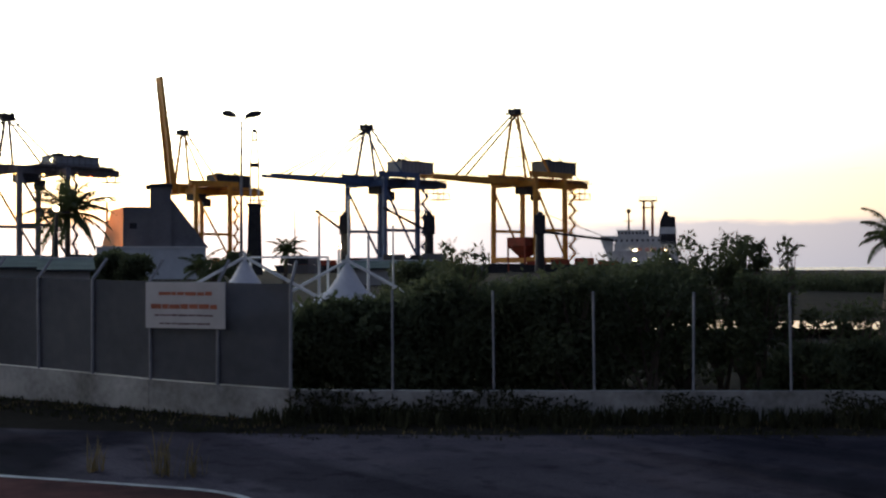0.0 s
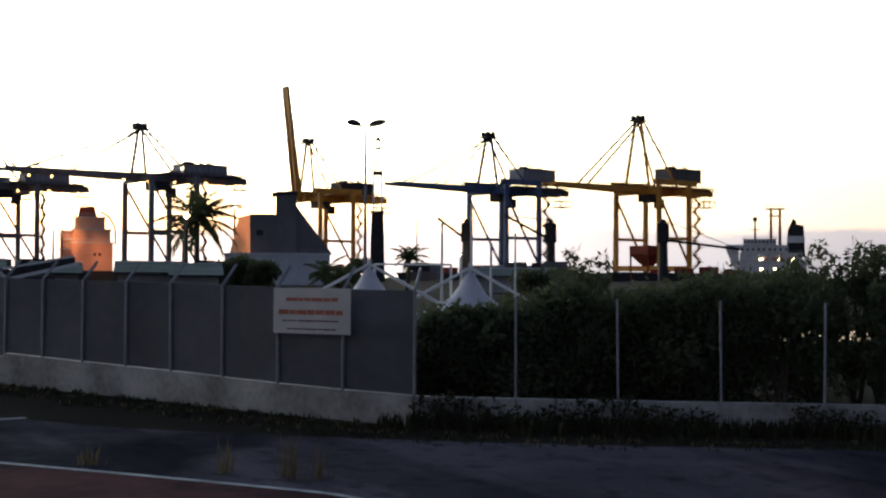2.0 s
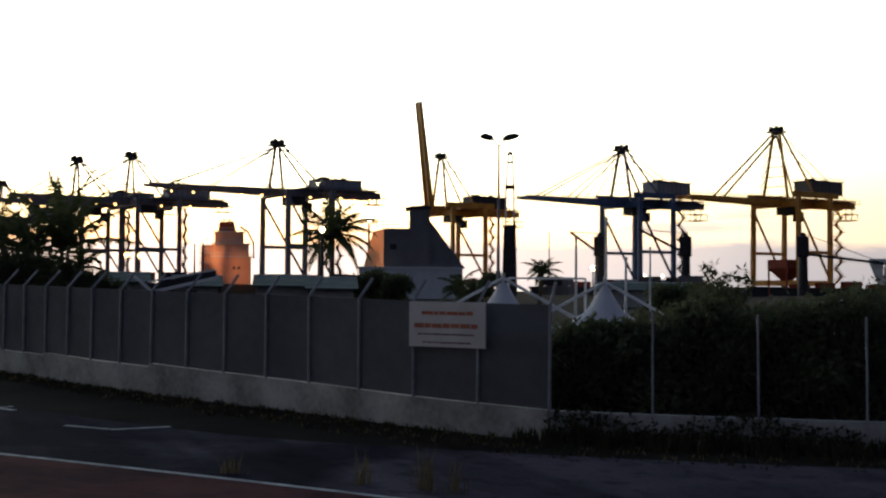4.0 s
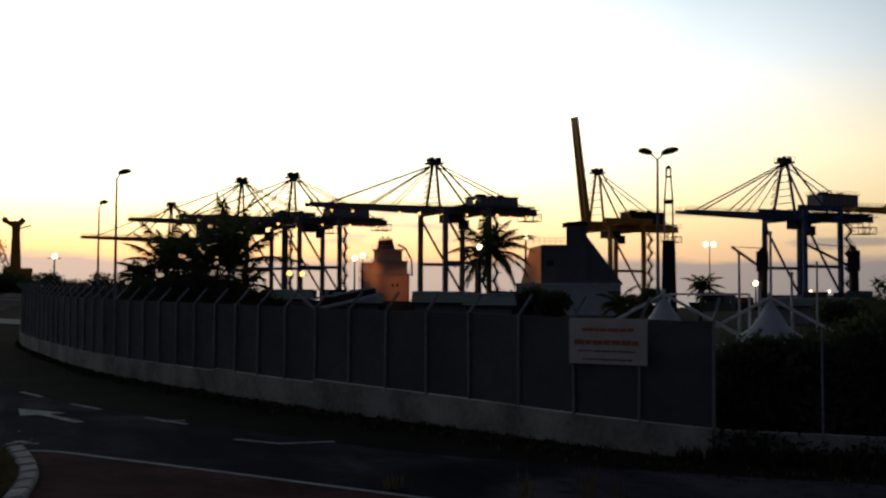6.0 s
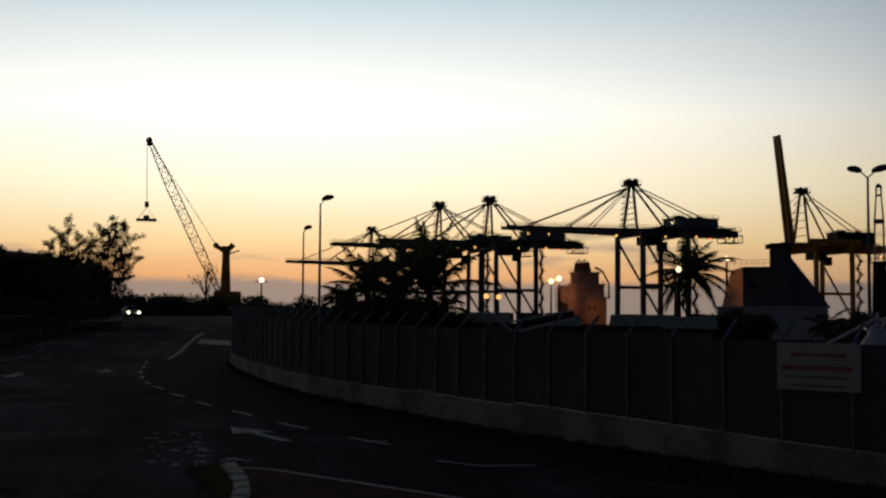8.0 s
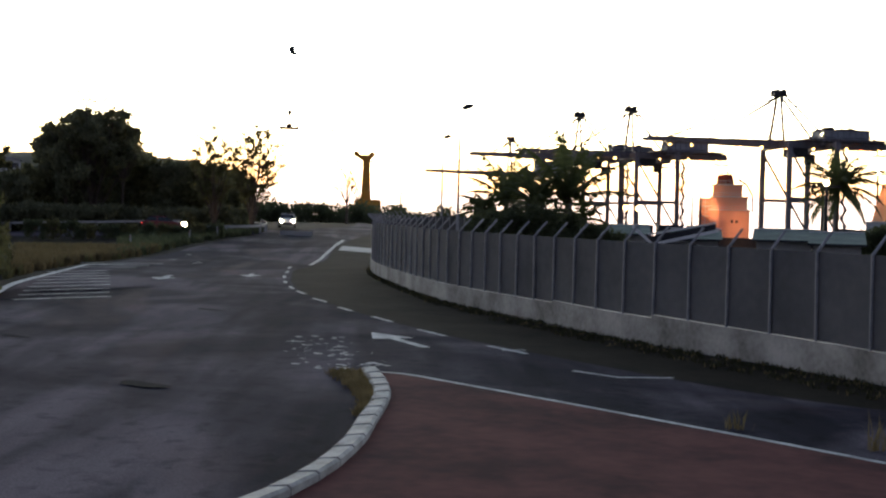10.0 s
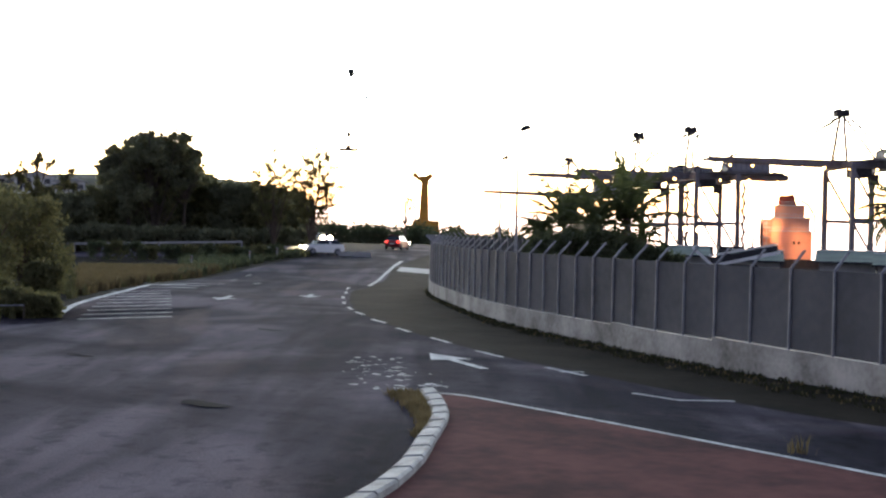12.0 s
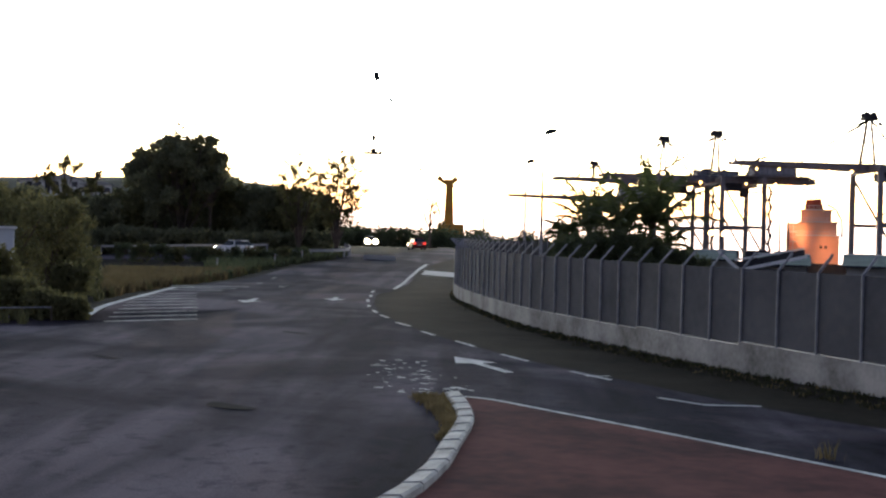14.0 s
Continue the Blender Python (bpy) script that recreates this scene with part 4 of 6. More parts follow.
def deck_crane(m, jib, label):
    """A ship's deck crane: pedestal, cab and jib (its tip relative to the pedestal)."""
    ob = thing("deck_crane", label, "deck crane", m, group="deck cranes")
    bm = bmesh.new()
    tube(bm, [(0, 0, -2), (0, 0, 13)], [1.7, 1.4], 12)
    part("pedestal", bm, M_DARK, ob)
    bm = bmesh.new()
    box(bm, -1.9, -1.8, 12.6, 1.9, 1.8, 19, .3)
    tube(bm, [(0, 0, 19), (.2, 0, 20.2)], [1.2, .5], 8)
    part("crane_house", bm, M_DARK, ob)
    bm = bmesh.new()
    for y in (-.9, .9):
        beam(bm, (0, y, 13.5), (jib[0], y * .4, jib[1]), .8)
    for k in range(1, 8):
        t = k / 8
        beam(bm, (jib[0] * t, -.9, 13.5 + (jib[1] - 13.5) * t), (jib[0] * t, .9, 13.5 + (jib[1] - 13.5) * t), .3)
    part("jib", bm, M_DARK, ob)
    bm = bmesh.new()
    for y in (-.4, .4):
        tube(bm, [(0, y, 20), (jib[0], y, jib[1])], .1, 5)
    part("rope", bm, M_CABLE, ob)


deck_crane(facing(.65, 400, 1), (-15, 21.5), "dark ship's crane with its jib slewed aside")
deck_crane(facing(4.6, 400, 1), (-9.5, 20.5), "dark ship's crane with a short raised jib")
deck_crane(facing(-4.55, 400, 1), (24, 10.5), "dark ship's crane with a level jib")
for b0, b1, d in ((7.5, -.6, 405), (-3.5, -8.2, 407)):
    mid = facing((b0 + b1) / 2, d, .5)
    half = math.tan(radians((b0 - b1) / 2)) * d
    hull = thing("cargo_ship", "long dark hull of a moored cargo ship", "ship", mid)
    part("hull", prism(bmesh.new(), ((-half, -3), (-half - 3, 3.2), (half + 3, 3.0), (half, -3)), 0, 18), M_DARK, hull)
    for k in range(int(half / 4)):
        x = -half + 3 + k * 8
        part("hatch_cover", box(bmesh.new(), x, 1, 3, x + 6.4, 16, 4.4 + (k % 3) * .5, .1), M_RUST, hull, "rust-red hatch cover")


def light_mast(bearing, elevation, distance, label, lamps, material):
    """A lattice mast with a ring of floodlights."""
    top = spot(bearing, elevation, distance)
    base = zg(top.x, top.y)
    ob = thing("floodlight_mast", label, "light mast", pose(top.x, top.y, base, 0, 0, bearing), group="floodlight masts")
    h = top.z - base
    bm = bmesh.new()
    tube(bm, [(0, 0, 0), (0, 0, h)], [.35, .16], 8)
    part("pole", bm, M_DARK, ob)
    bm = bmesh.new()
    box(bm, -1.5, -.3, h - .5, 1.5, .3, h - .3)
    part("crossarm", bm, M_DARK, ob)
    for x in lamps:
        bm = bmesh.new()
        bmesh.ops.create_icosphere(bm, subdivisions=2, radius=.0022 * distance, matrix=Matrix.Translation((x, -.5, h)))
        part("floodlight", bm, material, ob, "lit floodlight", True)


light_mast(6.94, 2.76, 500, "far mast with two lit floodlights", (-1.5, 1.5), M_LAMP_PALE)
light_mast(23.47, 2.10, 322, "mast with a lit floodlight beside the orange ship", (0,), M_LAMP_PALE)
light_mast(23.10, 2.23, 322, "mast with a lit floodlight beside the orange ship", (0,), M_LAMP_PALE)
light_mast(17.64, 2.66, 142, "mast with a lit floodlight beside a palm", (0,), M_LAMP_PALE)
light_mast(15.44, 3.15, 214, "mast with a lit floodlight behind the silo", (0,), M_LAMP_PALE)
# mast added under the spot for the silo's end wall; it bears no lamp
p = facing(13.5, 200) @ Vector((-15, 1.3, 10))
light_mast(math.degrees(math.atan2(-p.x, p.y)), math.degrees(math.atan2(p.z - 3, math.hypot(p.x, p.y))), math.hypot(p.x, p.y), "lampless mast added beside the silo", (), M_LAMP)
light_mast(26.50, 1.38, 400, "low mast with a lit floodlight", (0,), M_LAMP)
light_mast(25.91, 1.35, 400, "low mast with a lit floodlight", (0,), M_LAMP)
light_mast(37.03, 2.04, 300, "far mast with a lit floodlight", (0,), M_LAMP_PALE)
light_mast(-14.71, -1.72, 62, "low post with a small orange lamp", (0,), M_LAMP)
light_mast(4.9, .97, 395, "low mast with a lit floodlight on the quay", (0,), M_LAMP_PALE)


def flood(e, watts, target):
    lamp = bpy.data.lights.new("floodlight", "SPOT")
    lamp.energy, lamp.color, lamp.spot_size, lamp.shadow_soft_size = watts, (1, .50, .20), radians(100), .3
    ob = new("floodlight_lamp", lamp)
    ob.matrix_basis = look(e, target)


# spot set left of the silo's lit mast, so only the end wall catches it
e = silo.matrix_basis @ Vector((-15, 1.0, 10))
flood_at = [(e, 9000, silo.matrix_basis @ Vector((-6, 3, 8)))]
flood_at.append((spot(23.3, 2.2, 320.5), 26000, spot(21.8, 1.4, 332)))
for row in flood_at:
    flood(*row)

# signal tower with two slim posts
p = polar(8.8, 300)
tower = thing("signal_tower", "slim white signal tower with a dark foot", "tower", facing(8.8, 300))
for x in (-1.0, 1.0):
    bm = bmesh.new()
    tube(bm, [(x, 0, 16), (x * .95, 0, 27.2), (x * .42, 0, 34.5)], [.22, .2, .15], 8)
    part("post", bm, M_WHITE, tower)
part("foot", prism(bmesh.new(), ((-1.9, 0), (-1.5, 17), (1.5, 17), (1.9, 0)), -1.4, 1.4), M_DARK, tower)
part("landing", box(bmesh.new(), -1.2, -.8, 26.2, 1.2, .8, 27.2), M_DARK, tower)
for k in range(5):
    part("landing", box(bmesh.new(), -1.7, -1.6, 5 + k * 3, 1.7, 1.6, 5.3 + k * 3), M_DARK, tower)
bm = bmesh.new()
box(bm, -.75, -.6, 32.6, .75, .6, 33.0)
for x in (-.6, .6):
    box(bm, x - .12, -.5, 33, x + .12, .5, 34.8)
tube(bm, [(0, 0, 34.7), (0, 0, 35.2), (0, 0, 35.6)], [.85, .6, .15], 10)
part("lantern", bm, M_DARK, tower)


def street_lamp(bearing, elevation, distance, heads, label):
    """A tall pole with one or two flat heads."""
    top = spot(bearing, elevation, distance)
    z = zg(top.x, top.y)
    h = top.z - z
    ob = thing("street_lamp", label, "street lamp", pose(top.x, top.y, z, 0, 0, bearing), group="street lamps")
    bm = bmesh.new()
    tube(bm, [(0, 0, 0), (0, 0, h * .5), (0, 0, h - .35)], [.12, .085, .055], 10)
    part("pole", bm, M_POST, ob)
    for x, s in heads:
        bm = bmesh.new()
        tube(bm, [(0, 0, h - .4), (x * .35, 0, h - .2), (x * .6, 0, h - .05)], .035, 8)
        part("arm", bm, M_POST, ob)
        bm = bmesh.new()
        bmesh.ops.create_icosphere(bm, subdivisions=2, radius=1.0)
        for v in bm.verts:
            v.co = Vector((v.co.x * .46 * s, v.co.y * .2, v.co.z * (.23 if v.co.z > 0 else .12)))
        bmesh.ops.transform(bm, matrix=pose(x * 1.0, 0, h, 0, -14 if x > 0 else 12, 0), verts=bm.verts)
        part("head", bm, M_DARK, ob, "dark lamp head, unlit", True)


street_lamp(9.41, 7.05, 63, ((-.62, .85), (.62, 1.05)), "tall unlit street lamp with two heads")
street_lamp(34.47, 5.9, 75, ((.45, .9),), "tall unlit street lamp with one head")
street_lamp(35.2, 4.5, 98, ((.35, .8),), "tall unlit street lamp with one head")

# mobile harbour crane with a lattice boom
mhc = thing("mobile_harbour_crane", "yellow mobile harbour crane with a tall lattice boom and hanging spreader", "mobile crane", facing(38.7, 380))
bm = bmesh.new()
box(bm, -5, -5, .6, 5, 5, 4, .4)
for x in (-4, -1.3, 1.3, 4):
    tube(bm, [(x, -5.4, .8), (x, 5.4, .8)], .8, 12)
part("chassis", bm, M_DARK, mhc)
part("superstructure", box(bmesh.new(), -3.4, -3, 4, 5, 3, 9.5, .4), M_CRANE_YELLOW, mhc)
bm = bmesh.new()
vs = []
for z, w in ((9, 1.6), (20, 1.15), (22.5, 1.25)):
    vs.append([bm.verts.new((.2 + a * w, b * w, z)) for a, b in ((-1, -1), (1, -1), (1, 1), (-1, 1))])
for a, b in zip(vs, vs[1:]):
    for k in range(4):
        bm.faces.new((a[k], a[(k + 1) % 4], b[(k + 1) % 4], b[k]))
bm.faces.new(vs[-1])
bm.faces.new(vs[0][::-1])
bmesh.ops.recalc_face_normals(bm, faces=bm.faces)
part("tower", bm, M_CRANE_YELLOW, mhc)
bm = bmesh.new()
beam(bm, (-3.0, 0, 23.5), (.2, 0, 21.5), 1.4, 1.2)
beam(bm, (2.4, 0, 24.0), (.2, 0, 21.7), 1.8, 1.6)
tube(bm, [(-2.9, -.6, 23.6), (-2.9, .6, 23.6)], .9, 10)
box(bm, -1.4, -.8, 22.0, 1.6, .8, 23.4)
beam(bm, (1.2, 0, 21.2), (4.4, 0, 22.2), .5, .4)
part("tower_head", bm, M_CRANE_YELLOW, mhc)
foot, tip = Vector((-1.6, 0, 9)), Vector((-23.6, 0, 55.5))
d = (tip - foot).normalized()
n1, n2 = Vector((0, 1, 0)), d.cross(Vector((0, 1, 0)))
chord = []
bm = bmesh.new()
steps = 22
for a, b in ((-1, -1), (1, -1), (1, 1), (-1, 1)):
    line = []
    for k in range(steps + 1):
        t = k / steps
        w = 1.35 * min(1, .35 + 3 * t, .35 + 2.2 * (1 - t))
        line.append(foot.lerp(tip, t) + n1 * a * w + n2 * b * w)
    chord.append(line)
    tube(bm, line, .17, 5)
part("boom_chord", bm, M_CRANE_GREY, mhc)
bm = bmesh.new()
for i in range(4):
    j = (i + 1) % 4
    for k in range(steps):
        beam(bm, chord[i][k], chord[j][k + 1] if k % 2 else chord[j][k], .12)
        beam(bm, chord[i][k], chord[j][k + 1], .12)
part("boom_lacing", bm, M_CRANE_GREY, mhc)
bm = bmesh.new()
bmesh.ops.create_icosphere(bm, subdivisions=2, radius=1.0, matrix=Matrix.Translation(tip))
box(bm, tip.x - .5, -.6, tip.z - 1.6, tip.x + .9, .6, tip.z + .2)
part("boom_head", bm, M_DARK, mhc)
bm = bmesh.new()
for y in (-.8, .8):
    tube(bm, [tip + Vector((0, y, 0)), (-2.9, y, 23.8)], .07, 5)
    tube(bm, [tip + Vector((-.6, y, 0)), (-23.9, y, 37.2)], .06, 5)
part("rope", bm, M_CABLE, mhc)
bm = bmesh.new()
box(bm, -24.5, -.4, 34.9, -23.3, .4, 36.7, .15)
part("hook_block", bm, M_DARK, mhc)
bm = bmesh.new()
box(bm, -26.9, -.9, 30.6, -20.9, .9, 31.4)
box(bm, -24.7, -1, 31.4, -23.1, 1, 32.4)
for x in (-26.4, -21.4):
    beam(bm, (-23.9, 0, 34.8), (x, 0, 31.4), .14)
part("spreader", bm, M_DARK, mhc, "container spreader")

# low sheds behind the fence
def shed(bearing, distance, w, d, h, label, rise=.85):
    ob = thing("shed", label, "shed", facing(bearing, distance), group="low sheds")
    part("wall", box(bmesh.new(), -w / 2, 0, 0, w / 2, d, h), M_SILO_PALE, ob)
    ridge = d * .5
    bm = bmesh.new()
    vs = [bm.verts.new((x, y, z)) for x in (-w / 2 - .3, w / 2 + .3) for y, z in ((-.5, h), (-.5, h + .08), (ridge, h + rise), (d + .4, h + .08), (d + .4, h))]
    bm.faces.new(vs[:5])
    bm.faces.new(vs[5:][::-1])
    for k in range(5):
        bm.faces.new((vs[k], vs[(k + 1) % 5], vs[5 + (k + 1) % 5], vs[5 + k]))
    bmesh.ops.recalc_face_normals(bm, faces=bm.faces)
    part("roof", bm, M_ROOF, ob, "pale green sheet roof")
    part("fascia", box(bmesh.new(), -w / 2 - .32, -.56, h - .02, w / 2 + .32, -.5, h + .1), M_DARK, ob)
    bm = bmesh.new()
    n = int(w / .6)
    for k in range(n):
        x = -w / 2 + k * w / n
        beam(bm, (x, -.5, h + .10), (x, ridge, h + rise + .02), .05)
    part("roof_rib", bm, M_ROOF, ob)
    part("ridge_cap", box(bmesh.new(), -w / 2 - .3, ridge - .15, h + rise - .03, w / 2 + .3, ridge + .15, h + rise + .05), M_WHITE, ob)


shed(19.5, 82, 3.4, 9, 1.75, "low shed with a pale green sheet roof")
shed(17.2, 78, 2.8, 9, 1.65, "low shed with a pale green sheet roof")
shed(23.4, 86, 3.0, 8, 1.7, "low shed with a ribbed green roof")
shed(26.4, 95, 2.6, 8, 1.9, "low shed with a green roof among clutter")
shed(2.6, 120, 9, 8, 1.6, "low shed with a dark roof behind the tents")

# quay clutter: stacked containers and plant under the cranes
rng = random.Random(11)
for b in [x * .5 + 16.2 for x in range(36) if not 8 < x < 14] + [-2.5, -1.6, .5, 1.4, 2.3, 6.3, 7.0]:
    d = rng.uniform(300, 380)
    n = rng.choice((1, 2, 2))
    ob = thing("container", "weathered shipping container on the quay", "container", facing(b + rng.uniform(-.2, .2), d), group="quay containers")
    ob.rotation_euler.z += rng.choice((0, .3, 1.3))
    for k in range(n):
        bm, wave = bmesh.new(), [(-3 + i * .2, 1.2 + (.05 if i % 4 in (1, 2) else 0)) for i in range(31)]
        plan = [(x, -y) for x, y in wave] + [(x, y) for x, y in wave[::-1]]
        lo = [bm.verts.new((x, y, k * 2.6)) for x, y in plan]
        hi = [bm.verts.new((x, y, k * 2.6 + 2.55)) for x, y in plan]
        bm.faces.new(lo[::-1])
        bm.faces.new(hi)
        for i in range(len(plan)):
            bm.faces.new((lo[i - 1], lo[i], hi[i], hi[i - 1]))
        part("container_body", bm, rng.choice((M_HOUSE_DARK, M_DARK, M_DARK, M_SILO)), ob)

# white frame trailer behind the fence
trailer = thing("tipping_trailer", "white tipped trailer with open metal frame", "trailer", facing(24.6, 62))
for a, b, w in (((-1.9, 0, 2.65), (-.9, 0, 1.75), .14), ((-1.9, 1.6, 2.65), (-.9, 1.6, 1.75), .14), ((-.9, 0, 1.75), (2.3, 0, 2.5), .16), ((-.9, 1.6, 1.75), (2.3, 1.6, 2.5), .16),
                ((-1.1, 0, 2.25), (2.2, 0, 2.9), .10), ((-1.9, 0, 2.65), (-1.9, 1.6, 2.65), .1), ((2.3, 0, 2.5), (2.3, 1.6, 2.5), .1)):
    part("frame_bar", beam(bmesh.new(), a, b, w), M_WHITE, trailer)
part("bed", prism(bmesh.new(), ((-.8, 1.75), (2.2, 2.53), (2.2, 2.85), (-1.0, 2.15)), .1, 1.5), M_DARK, trailer)
for x in (-.4, .7):
    for y in (-.05, 1.65):
        bm = bmesh.new()
        tube(bm, [(x, y - .12, .42), (x, y + .12, .42)], .42, 14)
        part("wheel", bm, M_DARK, trailer)
part("axle_frame", box(bmesh.new(), -1, .2, .4, 1.3, 1.4, 1.85), M_DARK, trailer)

# pointed white tents with outer struts
def tent(bearing, distance, label, peak):
    ob = thing("marquee_tent", label, "tent", facing(bearing, distance), group="tents")
    z0 = ob.matrix_basis.translation.z
    zt = peak - z0
    bm = bmesh.new()
    prof = ((.04, 0), (.16, -.12), (.34, -.42), (.56, -.72), (.9, -1.0), (1.5, -1.25), (2.2, -1.42), (2.2, -1.62))
    rings = []
    for r, dz in prof:
        ring = []
        for k in range(16):
            a = math.pi / 8 * k + math.pi / 4
            sq = r * (1 + .16 * abs(math.sin(2 * (a - math.pi / 4))) * (1 if r > .8 else .4) - .1)
            ring.append(bm.verts.new((math.cos(a) * sq, math.sin(a) * sq, zt + dz - .05 * (k % 4 == 2) * r)))
        rings.append(ring)
    for a, b in zip(rings, rings[1:]):
        for k in range(16):
            bm.faces.new((a[k], a[(k + 1) % 16], b[(k + 1) % 16], b[k]))
    bm.faces.new(rings[0])
    bmesh.ops.recalc_face_normals(bm, faces=bm.faces)
    part("canopy", bm, M_TENT, ob, "white stretched canvas", True)
    for x in (-1.6, 1.6):
        for y in (-1.6, 1.6):
            bm = bmesh.new()
            tube(bm, [(x, y, 0), (x, y, zt - 1.4)], .05, 8)
            part("tent_pole", bm, M_WHITE, ob)
            bm = bmesh.new()
            tube(bm, [(0, 0, zt + .1), (x * 1.3, y * .5, zt - 1.05)], .045, 6)
            part("strut", bm, M_WHITE, ob)
    bm = bmesh.new()
    tube(bm, [(0, 0, zt - .2), (0, 0, zt + .25)], .05, 8)
    part("finial", bm, M_WHITE, ob)


tent(9.25, 36, "pointed white marquee tent with outer struts", 3.2)
tent(4.5, 36, "pointed white marquee tent with outer struts", 3.1)
tent(-6.6, 44, "pointed white marquee tent behind the shrubs", 2.75)
for b, e, dist in ((5.81, 2.34, 44), (4.43, 3.26, 41), (3.51, 1.41, 41), (4.9, 1.0, 46), (2.35, 1.9, 60)):
    t = spot(b, e, dist)
    z = zg(t.x, t.y)
    ob = thing("flagpole", "thin bare white pole beside the tents", "pole", pose(t.x, t.y, z), group="white poles")
    bm = bmesh.new()
    tube(bm, [(0, 0, 0), (0, 0, t.z - z)], [.06, .04], 8)
    part("pole", bm, M_WHITE, ob)
    bm = bmesh.new()
    bmesh.ops.create_icosphere(bm, subdivisions=1, radius=.07, matrix=Matrix.Translation((0, 0, t.z - z)))
    part("finial", bm, M_WHITE, ob)
beam_ob = thing("banner_beam", "thin white horizontal pole between the tents", "pole")
a, b = spot(9.0, .47, 37), spot(5.4, .47, 37)
part("crossbar", beam(bmesh.new(), a, b, .06), M_WHITE, beam_ob)
for q in (a, b):
    bm = bmesh.new()
    tube(bm, [(q.x, q.y, zg(q.x, q.y)), (q.x, q.y, q.z)], .04, 6)
    part("upright", bm, M_WHITE, beam_ob)

# notice board fixed to two fence posts
sign = thing("notice_board", "white notice board with red and dark lines, on fence posts", "sign")
tl, br = Vector((-5.80, 23.74, 0)), Vector((-4.14, 23.10, 0))
d = (br - tl).normalized()
s = Vector((d.y, -d.x, 0))


def board_rect(bm, u0, u1, z0, z1, off, thick):
    w = (br - tl).length
    c = [tl + d * (u * w) + s * o for u, o in ((u0, off), (u1, off), (u1, off - thick), (u0, off - thick))]
    lo, hi = [bm.verts.new((q.x, q.y, z0)) for q in c], [bm.verts.new((q.x, q.y, z1)) for q in c]
    bm.faces.new(lo[::-1])
    bm.faces.new(hi)
    for k in range(4):
        bm.faces.new((lo[k], lo[(k + 1) % 4], hi[(k + 1) % 4], hi[k]))
    bmesh.ops.recalc_face_normals(bm, faces=bm.faces)
    return bm


part("board", board_rect(bmesh.new(), 0, 1, 1.83, 2.72, 0, .03), M_SIGN, sign)
for u0, u1, z0, z1, m_ in ((.17, .84, 2.46, 2.54, M_SIGN_RED), (.07, .94, 2.20, 2.30, M_SIGN_RED), (.12, .88, 2.06, 2.105, M_SIGN_INK), (.18, .82, 1.90, 1.945, M_SIGN_INK)):
    words, u = random.Random(int(z0 * 100)), u0
    while u < u1 - .03:
        v = min(u1, u + words.uniform(.05, .16))
        part("text_bar", board_rect(bmesh.new(), u, v, z0 + words.uniform(0, .01), z1 - words.uniform(0, .012), .006, .012), m_, sign)
        u = v + .012
for z in (2.0, 2.55):
    part("bracket", board_rect(bmesh.new(), .04, .96, z, z + .04, -.032, .03), M_POST, sign)

# ---- vegetation ----
def leaves(name, blobs, per, size, material, parent=None, seed=1, hang=0.0, label=""):
    """A mass of single leaves: blobs are (centre, radii); per leaves in each; the leaves sit thickest near the skin."""
    r = np.random.RandomState(seed)
    widest = max(b[1][0] for b in blobs)
    count = [max(6, int(per * min(1.0, (b[1][0] / widest) ** 1.7))) for b in blobs]
    cen = np.repeat(np.array([b[0] for b in blobs], float), count, 0)
    rad = np.repeat(np.array([b[1] for b in blobs], float), count, 0)
    n = len(cen)
    u = r.normal(size=(n, 3))
    u /= np.linalg.norm(u, axis=1)[:, None]
    p = cen + u * rad * (r.uniform(.2, 1.0, (n, 1)) ** .6 + np.abs(r.normal(0, .13, (n, 1))))
    a = r.normal(size=(n, 3)) + np.array([0, 0, -hang])
    a /= np.linalg.norm(a, axis=1)[:, None]
    b = np.cross(a, r.normal(size=(n, 3)))
    b /= np.linalg.norm(b, axis=1)[:, None] + 1e-9
    c = np.cross(a, b)
    ln = size * r.uniform(.6, 1.5, (n, 1))
    w = ln * r.uniform(.28, .5, (n, 1))
    v = np.empty((n, 4, 3))
    v[:, 0], v[:, 1], v[:, 2], v[:, 3] = p, p + a * ln * .5 + b * w * .5 + c * w * .15, p + a * ln, p + a * ln * .5 - b * w * .5 + c * w * .15
    me = bpy.data.meshes.new(name)
    me.from_pydata(v.reshape(-1, 3).tolist(), [], np.arange(n * 4).reshape(n, 4).tolist())
    me.materials.append(material)
    ob = new(name, me)
    if parent is not None:
        ob.parent = parent
    if label:
        ob["label"] = label
    return ob


